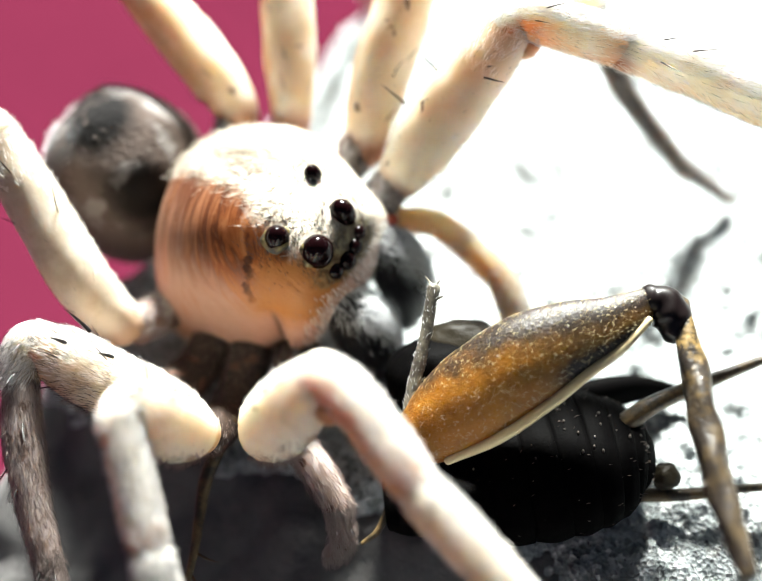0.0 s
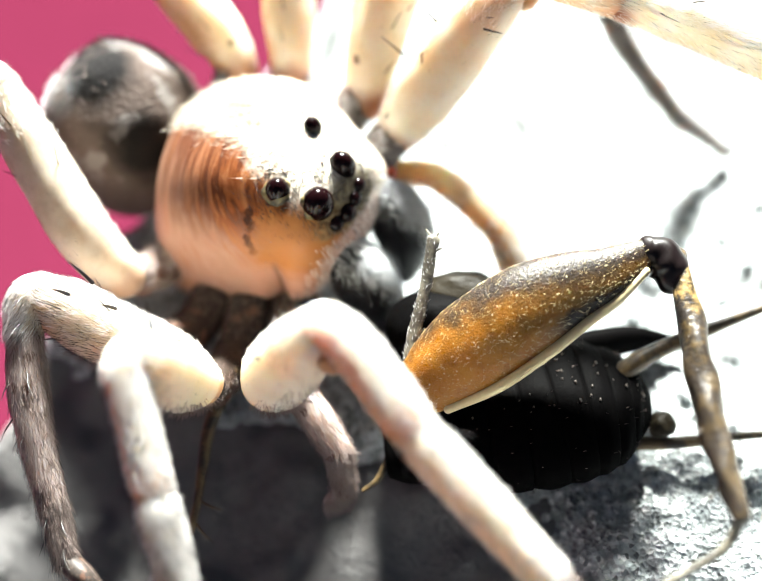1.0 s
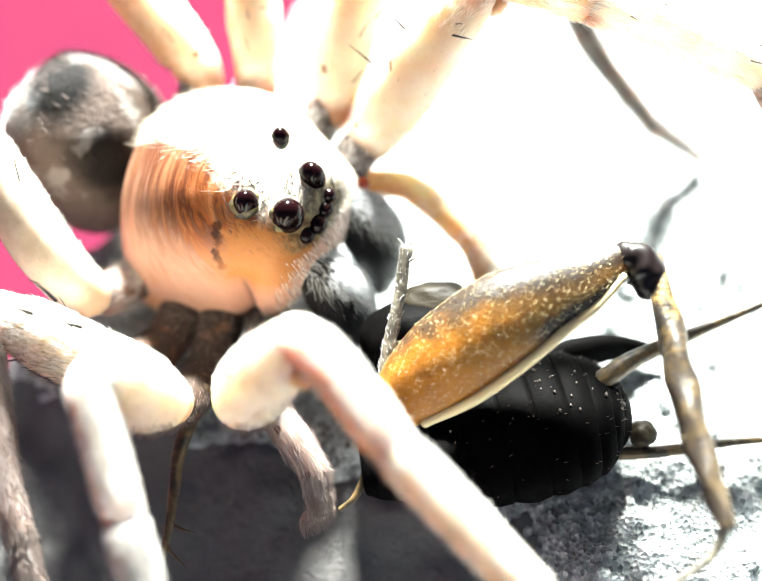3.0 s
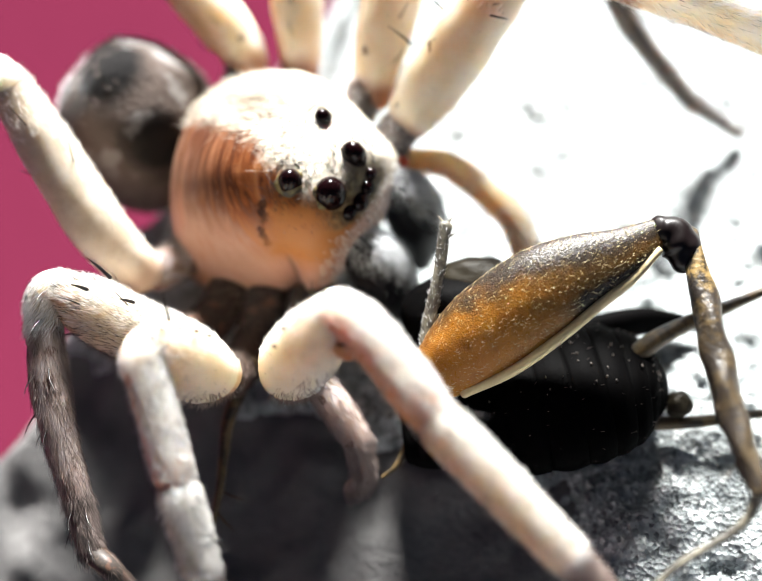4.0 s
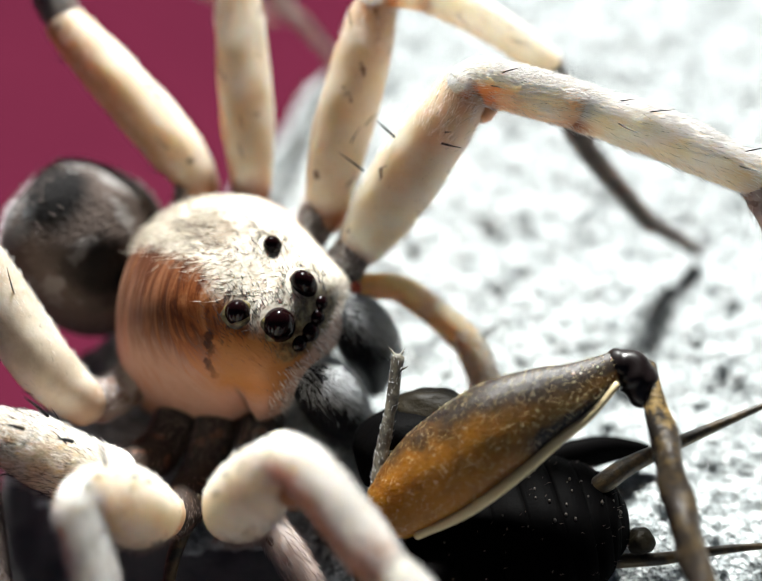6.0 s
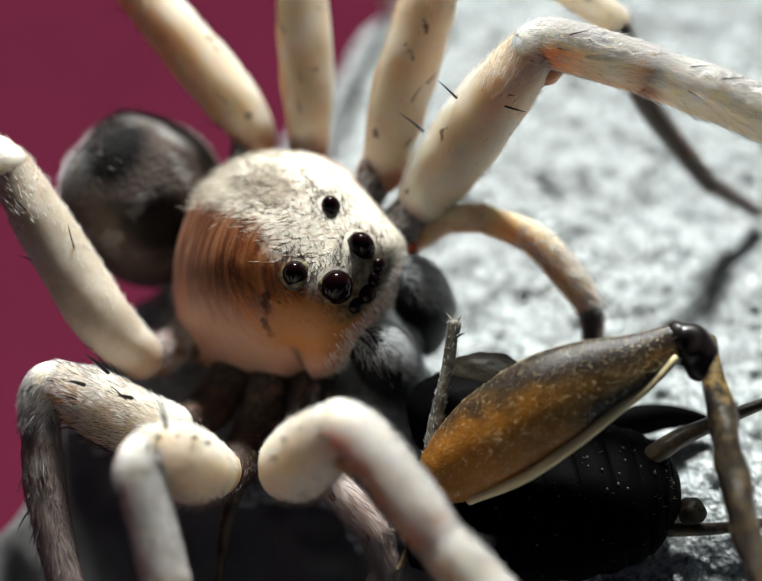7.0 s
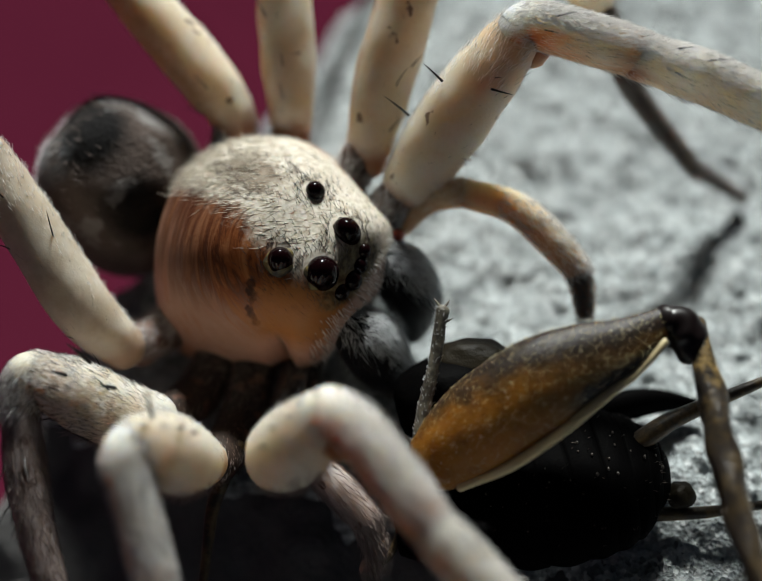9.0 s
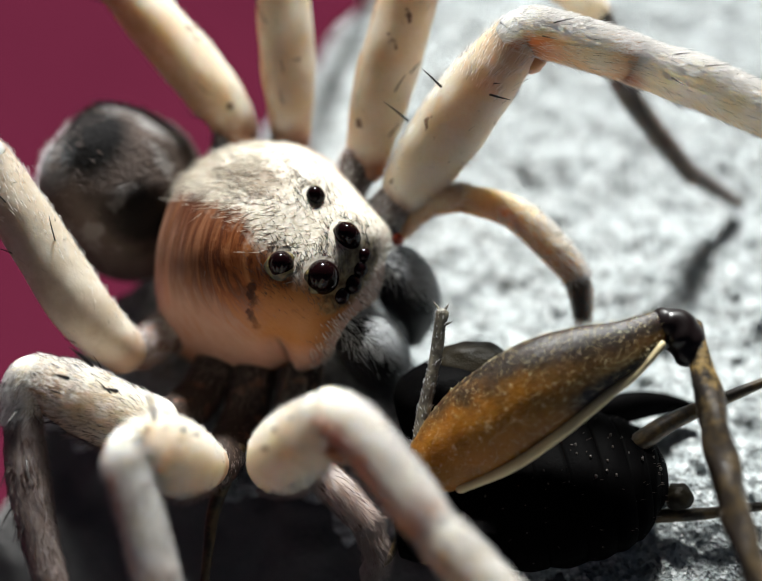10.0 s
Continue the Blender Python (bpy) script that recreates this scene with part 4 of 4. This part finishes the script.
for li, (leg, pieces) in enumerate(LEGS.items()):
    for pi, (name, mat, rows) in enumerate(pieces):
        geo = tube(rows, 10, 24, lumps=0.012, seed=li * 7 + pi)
        ob = part(name, geo, mat, spider, {LEG: "", FEMUR: "", THICK: "", SHADED: "", LEG_NEAR: "", SHIN_NEAR: "", FOOT: "dark brown furry foot", SHIN: "", COXA: "dark brown hip joint, blackened as if in shade", HIP: "greyish hip joint", LEG_GREY: "greyish furry leg piece", LEG_DARK: "dark leg piece"}[mat])
        start, way = np.array(rows[0][:3]), np.array(rows[-1][:3]) - np.array(rows[0][:3])
        reach = np.linalg.norm(way)
        way /= reach
        near = leg in ("front_right", "second_right", "third_right", "front_left")
        count = FUZZ[name] * (2 if leg == "third_right" and name == "femur" else 1) if near or name == "coxa" else FUZZ[name] // 3
        count *= 2 if leg == "front_left" and name in ("patella", "tibia") else 1
        fur = HAIR_BROWN if mat in (LEG_DARK, COXA, FOOT) else HAIR_DUN if mat == LEG_GREY and name != "patella" else HAIR_PALE
        along = lambda r: (r - start) @ way / reach
        bushy = 0.15 if leg == "third_right" else 0.74
        # Hair, mostly pale, is kept to the sun-facing side to whiten the lit half.
        if name == "femur":
            keep = lambda r, n: (n @ np.array(sd) > 0.3) | ((along(r) > bushy) & (n @ np.array(sd) > -0.45))
        else:
            keep = lambda r, n: (n @ np.array(sd) > np.random.default_rng(li).normal(-0.12, 0.12, len(r))) | (np.arange(len(r)) % 9 == 0)
        long = {"femur": 0.26, "tibia": 0.34, "tarsus": 0.44, "metatarsus": 0.46}.get(name, 0.3)
        part("hair", hairs(geo, count, long, 0.011 if leg == "front_left" else 0.010, way, 0.86 if fur is HAIR_DUN or bushy < 0.5 else 0.76, li * 50 + pi, keep), fur, ob)
        dark = (lambda r, n: (along(r) > bushy) | (np.arange(len(r)) % 6 == 0)) if name == "femur" else None
        part("hair", hairs(geo, count // (4 if bushy < 0.5 and name == "femur" else 6 if name == "femur" else 45 if leg == "front_left" else 9 if fur is HAIR_PALE else 10), long * 1.15, 0.0085 if bushy < 0.5 and name == "femur" else 0.0065, way, 0.74, li * 90 + pi, dark), BRISTLE, ob)
        if name == "femur" and near:
            fringe = lambda r, n: n @ np.array((0.1, -0.72, -0.69)) > 0.72
            part("hair", hairs(geo, 2600, 0.36, 0.010, way, 0.3, li * 70 + pi, fringe), HAIR_DUN, ob)
        if name in ("femur", "tibia", "metatarsus", "patella"):
            rng = random.Random(li * 31 + pi)
            mid = spline(rows, 10)
            for k in range(0 if (leg, name) == ("front_left", "femur") else {"femur": 4, "tibia": 5, "patella": 2, "metatarsus": 4}[name]):
                c = mid[int((0.2 + 0.75 * rng.random()) * (len(mid) - 1))]
                side = Vector((rng.uniform(-1, 1), rng.uniform(-1, 0.6), rng.uniform(0.0, 1)))
                side = (side - Vector(way) * side.dot(Vector(way))).normalized()
                foot = Vector(c[:3]) + side * c[3] * 0.95
                part("spine", spine(foot, side * 0.6 + Vector(way) * 0.8, rng.uniform(0.6, 1.1), 0.028), BRISTLE, ob)

for a, b in (((4.04, 5.41, 9.95), (3.38, 5.70, 10.5)), ((5.57, 5.19, 10.3), (6.0, 4.96, 10.5)), ((5.66, 4.86, 10.1), (6.36, 4.43, 10.24)), ((2.9, 4.9, 8.85), (2.05, 5.2, 9.46))):
    femur = next(o for o in spider.children if o.name == "femur.004")
    part("spine", spine(a, Vector(b) - Vector(a), (Vector(b) - Vector(a)).length, 0.045), BRISTLE, femur)

third, second = (next(o for o in spider.children if o.name == k) for k in ("femur.002", "femur.001"))
for femur, a, b in ((third, (-7.21, -3.70, 6.25), (-7.81, -3.53, 7.12)), (third, (-7.92, -4.16, 6.20), (-8.31, -4.36, 6.75)), (third, (-6.45, -4.28, 5.63), (-6.83, -4.49, 6.11)), (second, (-4.49, -6.40, 7.58), (-4.61, -5.90, 8.46))):
    part("spine", spine(a, Vector(b) - Vector(a), (Vector(b) - Vector(a)).length, 0.07), BRISTLE, femur)

# short dark pegs on the near knees and thighs
for name, root in (("femur", (-0.39, -6.30, 7.54)), ("femur", (-0.89, -6.63, 7.43)), ("femur", (-1.14, -7.14, 7.20)), ("femur", (0.17, -5.94, 7.69)), ("femur.001", (-3.68, -6.46, 7.05)), ("femur.001", (-4.12, -6.46, 7.15)), ("femur.001", (-3.28, -6.55, 6.92)), ("patella.001", (-4.65, -6.72, 7.55)), ("patella.001", (-5.15, -7.05, 7.51)), ("patella.001", (-4.87, -6.95, 7.49)), ("patella", (0.45, -6.05, 8.45)), ("patella", (1.08, -5.84, 8.51))):
    part("spine", spine(root, (-0.1, -0.3, 0.5), 0.42, 0.06), BRISTLE, next(o for o in spider.children if o.name == name))

skin = Mat("joint_skin", 0.45)
JOINT = skin.base(skin.mix(skin.noise(2.5, 4), (0.56, 0.27, 0.09), (0.30, 0.10, 0.03))).flesh(0.5, (1.2, 0.6, 0.25)).m
for knee_of, at, radii in (("patella", (1.05, -7.14, 7.20), (0.42, 0.42, 0.5)), ("patella.002", (-8.93, -4.06, 5.52), (0.3, 0.4, 0.42)), ("patella.001", (-4.66, -7.13, 6.73), (0.3, 0.36, 0.4)), ("patella.004", (7.15, 6.25, 10.45), (0.55, 0.45, 0.5))):
    part("joint_membrane", ball(at, radii, lumps=0.2, seed=len(knee_of), rows=12, segs=18), JOINT, next(o for o in spider.children if o.name == knee_of), "orange-brown joint skin")

# pedipalps: the right one hangs under the jaws, the left one reaches out and swings
RPALP_BASE = Vector((-0.9, -4.2, 3.2))
rp = tube([(*RPALP_BASE, 0.5), (-0.4, -5.3, 2.4, 0.55), (0.3, -6.2, 1.85, 0.58), (1.02, -7.1, 1.2, 0.52)], 8, 20)
rpalp = part("pedipalp", rp, LEG_GREY, spider, "greyish brown furry feeler", origin=RPALP_BASE)
part("hair", hairs(rp, 2200, 0.4, 0.012, (0.5, -0.6, -0.6), 0.8, 71), HAIR_DUN, rpalp)
rp2 = tube([(1.02, -7.1, 1.2, 0.48), (1.15, -8.0, 0.35, 0.42), (0.7, -8.35, -0.05, 0.25)], 8, 18)
palp_end = part("tarsus", rp2, LEG_GREY, rpalp)
part("hair", hairs(rp2, 1500, 0.4, 0.012, (0.2, -0.7, -0.6), 0.8, 75), HAIR_DUN, palp_end)

PALP_BASE, PALP_ELBOW = Vector((2.32, 3.31, 4.48)), Vector((4.82, 3.75, 6.15))
pg = tube([(*PALP_BASE, 0.45), (3.54, 3.78, 5.65, 0.5), (*PALP_ELBOW, 0.54)], 8, 20)
palp = part("pedipalp", pg, PALP, spider, "tan jointed feeler reaching over the stone", origin=PALP_BASE)
part("hair", hairs(pg, 900, 0.28, 0.011, (1, 0.3, 0.4), 0.7, 72), HAIR_PALE, palp)
pt = tube([(4.82, 3.75, 6.15, 0.52), (6.74, 3.17, 5.93, 0.60), (8.17, 2.11, 5.17, 0.58), (8.93, 1.43, 4.60, 0.48)], 8, 20)
pt2 = tube([(8.93, 1.43, 4.60, 0.46), (9.14, 0.96, 4.20, 0.42), (9.23, 0.29, 3.64, 0.3)], 8, 20)
palp_tip = part("palp_tibia", pt, PALP, palp, origin=PALP_ELBOW)
part("hair", hairs(pt, 5000, 0.30, 0.016, (0.8, -0.5, -0.5), 0.75, 73, lambda r, n: (r[:, 0] > 6.0) & (n[:, 2] > 0)), HAIR_PALE, palp_tip)
part("palp_tarsus", join(pt2, hairs(pt2, 700, 0.3, 0.011, (0.2, -0.6, -0.7), 0.75, 74)), LEG_DARK, palp_tip, "dark furry tip")


# ---------------------------------------------------------------- cricket
cricket = thing("cricket", (8.0, -5.0, 0.0), "black young cricket with amber thighs held in the spider's jaws", "cricket")


def thigh_geo():
    rows = [(4.01, -5.67, 3.73, 1.10), (4.51, -5.36, 4.05, 1.33), (5.54, -4.78, 4.67, 1.57), (7.24, -3.92, 5.59, 1.55), (8.59, -3.36, 6.06, 1.26), (9.81, -2.92, 6.30, 0.94), (11.1, -2.18, 6.53, 0.52)]
    return tube(rows, 10, 30, up=(-0.5, 0.65, 0.5), flat=0.62)


tg = thigh_geo()
thigh = part("hind_femur", tg, THIGH, cricket, "swollen amber thigh darkening towards the knee")
part("hair", hairs(tg, 2500, 0.12, 0.008, (0.8, 0.3, 0.3), 0.6, 81), KEEL, thigh)
# Far thigh added unseen and blackened, standing in for shade on the stone.
far_side = tube([(7.6, -3.6, 1.5, 0.8), (9.6, -2.6, 1.3, 0.85), (11.4, -1.9, 1.05, 0.7), (12.8, -1.7, 0.8, 0.42), (13.6, -1.8, 0.65, 0.25)], 8, 20, flat=0.7)
part("hind_femur", far_side, SHELL, cricket, "far thigh added in black where shade falls on the stone")
part("keel", tube([(4.70, -6.5, 3.4, 0.15), (6.38, -6.1, 4.28, 0.18), (8.0, -5.25, 5.12, 0.18), (9.22, -4.4, 5.7, 0.18), (10.2, -3.7, 6.03, 0.17), (11.15, -2.78, 6.42, 0.14)], 8, 12), KEEL, thigh, "cream ridge along the lower edge")
knee = part("knee", tube([(11.2, -2.0, 6.5, 0.50), (11.6, -2.1, 6.45, 0.62), (11.95, -2.45, 6.2, 0.67), (12.1, -2.85, 5.95, 0.52)], 6, 22, lumps=0.04, seed=8), KNEE, cricket, "glossy black knee")
sg = tube([(12.2, -2.05, 6.4, 0.32), (12.54, -4.5, 5.75, 0.44), (12.78, -6.75, 5.2, 0.48), (13.1, -8.95, 4.8, 0.40), (13.45, -10.6, 4.55, 0.28)], 8, 14, lumps=0.09)
shank = part("hind_tibia", sg, SHANK, cricket, "dark spiny shank mottled with tan")
rng = random.Random(5)
for k in range(9):
    y = -4.6 - k * 0.62
    part("spine", spine((12.15 - 0.1 * y + rng.uniform(-0.2, 0.2), y, 6.9 + 0.26 * y + rng.uniform(-0.1, 0.2)), (rng.choice((-0.6, 0.7)), -0.9, rng.uniform(-0.3, 0.4)), rng.uniform(0.5, 0.8), 0.04), SHANK, shank)
part("hind_tarsus", tube([(13.45, -10.6, 4.55, 0.2), (12.9, -11.4, 3.9, 0.14), (11.0, -12.4, 3.2, 0.11), (9.9, -13.3, 2.6, 0.08)], 8, 12), ASH, cricket)

ab_rows = [(2.63, -6.1, 1.1, 1.0), (4.89, -5.9, 1.25, 1.3), (7.3, -5.6, 1.45, 1.5), (9.45, -5.2, 1.62, 1.45), (10.94, -5.0, 1.55, 1.1), (11.8, -5.0, 1.4, 0.5)]
for k in range(10):
    s = spline(ab_rows, 16)
    a, b = int(k / 10 * (len(s) - 1)), int((k + 1) / 10 * (len(s) - 1))
    rows = [tuple(s[a]), tuple(s[(a + b) // 2] * (1, 1, 1, 1.015)), tuple(s[b] * (1, 1, 1, 0.985))]
    seg = tube([rows[0][:3] + (rows[0][3] * 0.97,), rows[1], rows[2]], 4, 34, caps=(0.15, 0.15), flat=1.85)
    ob = part("abdomen_segment", seg, SHELL, cricket, "glossy black belly ring")
    part("hair", hairs(seg, 60, 0.16, 0.010, (0.6, -0.1, 0.4), 0.5, 200 + k), HAIR_BROWN, ob)
    rng = random.Random(300 + k)
    for _ in range(7 if 4 <= k <= 8 else 1):
        an = rng.uniform(-0.75, 0.25)
        t = np.array(rows[2][:3]) - np.array(rows[0][:3])
        t /= np.linalg.norm(t)
        side = np.cross(t, (0, 0, 1))
        p = np.array(rows[1][:3]) + (np.array((0, 0, 1)) * math.cos(an) + side * math.sin(an) * 1.85) * rows[1][3] * 1.0 + t * rng.uniform(-0.4, 0.4)
        w = rng.uniform(0.4, 1.1)
        part("tubercle", ball(p, (0.05 * w, 0.075 * w, 0.05 * w), rows=6, segs=8), TUBERCLE, ob)
part("cercus", tube([(10.3, -4.5, 2.1, 0.30), (11.2, -4.05, 2.62, 0.36), (12.26, -3.5, 2.95, 0.30), (15.4, -2.25, 3.45, 0.16), (18.5, -1.0, 3.8, 0.05)], 8, 12), OLIVE, cricket, "olive tapering tail feeler")
part("cercus", tube([(11.5, -6.1, 0.75, 0.26), (13.2, -6.0, 0.75, 0.21), (15.4, -5.7, 0.82, 0.15), (18.5, -5.5, 0.9, 0.05)], 8, 12), OLIVE, cricket, "olive tapering tail feeler")
part("tail_plate", ball((12.3, -5.65, 1.3), (0.5, 0.48, 0.45), lumps=0.2, seed=4), PAD, cricket)
part("thorax", ball((4.4, -3.0, 2.8), (1.9, 1.7, 1.7), lumps=0.1, seed=3), SHELL, cricket, "dark shiny chest gripped by the jaws")
part("wing_pad", ball((5.2, -1.95, 3.95), (1.3, 0.8, 0.6), rows=24, segs=36, lumps=0.15, seed=12), PAD, cricket, "dark olive wing pad")
ft = tube([(4.1, -1.54, 6.28, 0.22), (3.9, -2.64, 5.49, 0.2), (3.34, -4.96, 3.8, 0.22)], 8, 12, lumps=0.06)
shin = part("fore_tibia", ft, ASH, cricket, "thin grey-brown shin")
part("hair", hairs(ft, 260, 0.12, 0.010, (0, 0.4, 0.4), 0.5, 91), HAIR_GREY, shin)
for a, b in (((4.1, -1.5, 6.3), (4.35, -1.15, 6.35)), ((4.05, -1.55, 6.35), (3.8, -1.2, 6.5)), ((4.1, -1.9, 6.1), (4.45, -1.8, 6.2))):
    part("spur", spine(a, Vector(b) - Vector(a), (Vector(b) - Vector(a)).length, 0.06), ASH, shin)
mid = part("mid_leg", tube([(-2.9, -4.6, 2.4, 0.3), (-3.63, -6.25, 1.42, 0.25), (-3.82, -7.42, 0.70, 0.2), (-3.94, -8.46, 0.09, 0.16), (-4.25, -9.89, -0.85, 0.1)], 8, 12), OLIVE, cricket, "thin olive leg under the spider")
for a, b in (((-3.86, -8.5, 0.0), (-3.04, -8.75, -0.16)), ((-4.1, -9.04, -0.27), (-3.35, -9.7, -0.83)), ((-4.2, -9.7, -0.7), (-4.6, -10.4, -1.3))):
    part("spur", spine(a, Vector(b) - Vector(a), (Vector(b) - Vector(a)).length, 0.06), OLIVE, mid)
part("fore_leg", tube([(2.9, -6.6, 1.5, 0.2), (2.73, -7.12, 1.08, 0.15), (2.39, -7.77, 0.67, 0.12), (1.87, -8.1, 0.39, 0.07)], 8, 10), OLIVE, cricket)

# ---------------------------------------------------------------- what moves

def motions():
    # the left feeler hangs to the stone, then lifts and stretches out
    low_elbow, low_tip, tip = Vector((5.23, 2.60, 3.97)), Vector((7.2, -1.3, -0.2)), Vector((9.23, 0.29, 3.64))
    bent = (PALP_ELBOW - PALP_BASE).rotation_difference(low_elbow - PALP_BASE)
    fold = bent.inverted() @ (tip - PALP_ELBOW).rotation_difference(low_tip - low_elbow)
    rest = Matrix.Translation((PALP_BASE - ORIGIN[spider]) * MM)
    down = rest @ bent.to_matrix().to_4x4()
    walk(palp, [(0.0, down), (6.2, down), (7.3, rest), (10.0, rest)])
    at = Matrix.Translation((PALP_ELBOW - PALP_BASE) * MM)
    curl = at @ fold.to_matrix().to_4x4()
    walk(palp_tip, [(0.0, curl), (6.2, curl), (7.3, at), (10.0, at)])

    # the right one sways a little
    hang = Matrix.Translation((RPALP_BASE - ORIGIN[spider]) * MM)
    swayed = hang @ Matrix.Rotation(radians(10), 4, Vector((0.04, -0.6, 0.8)))
    walk(rpalp, [(0.0, hang), (6.2, hang), (7.3, swayed), (10.0, swayed)])


motions()
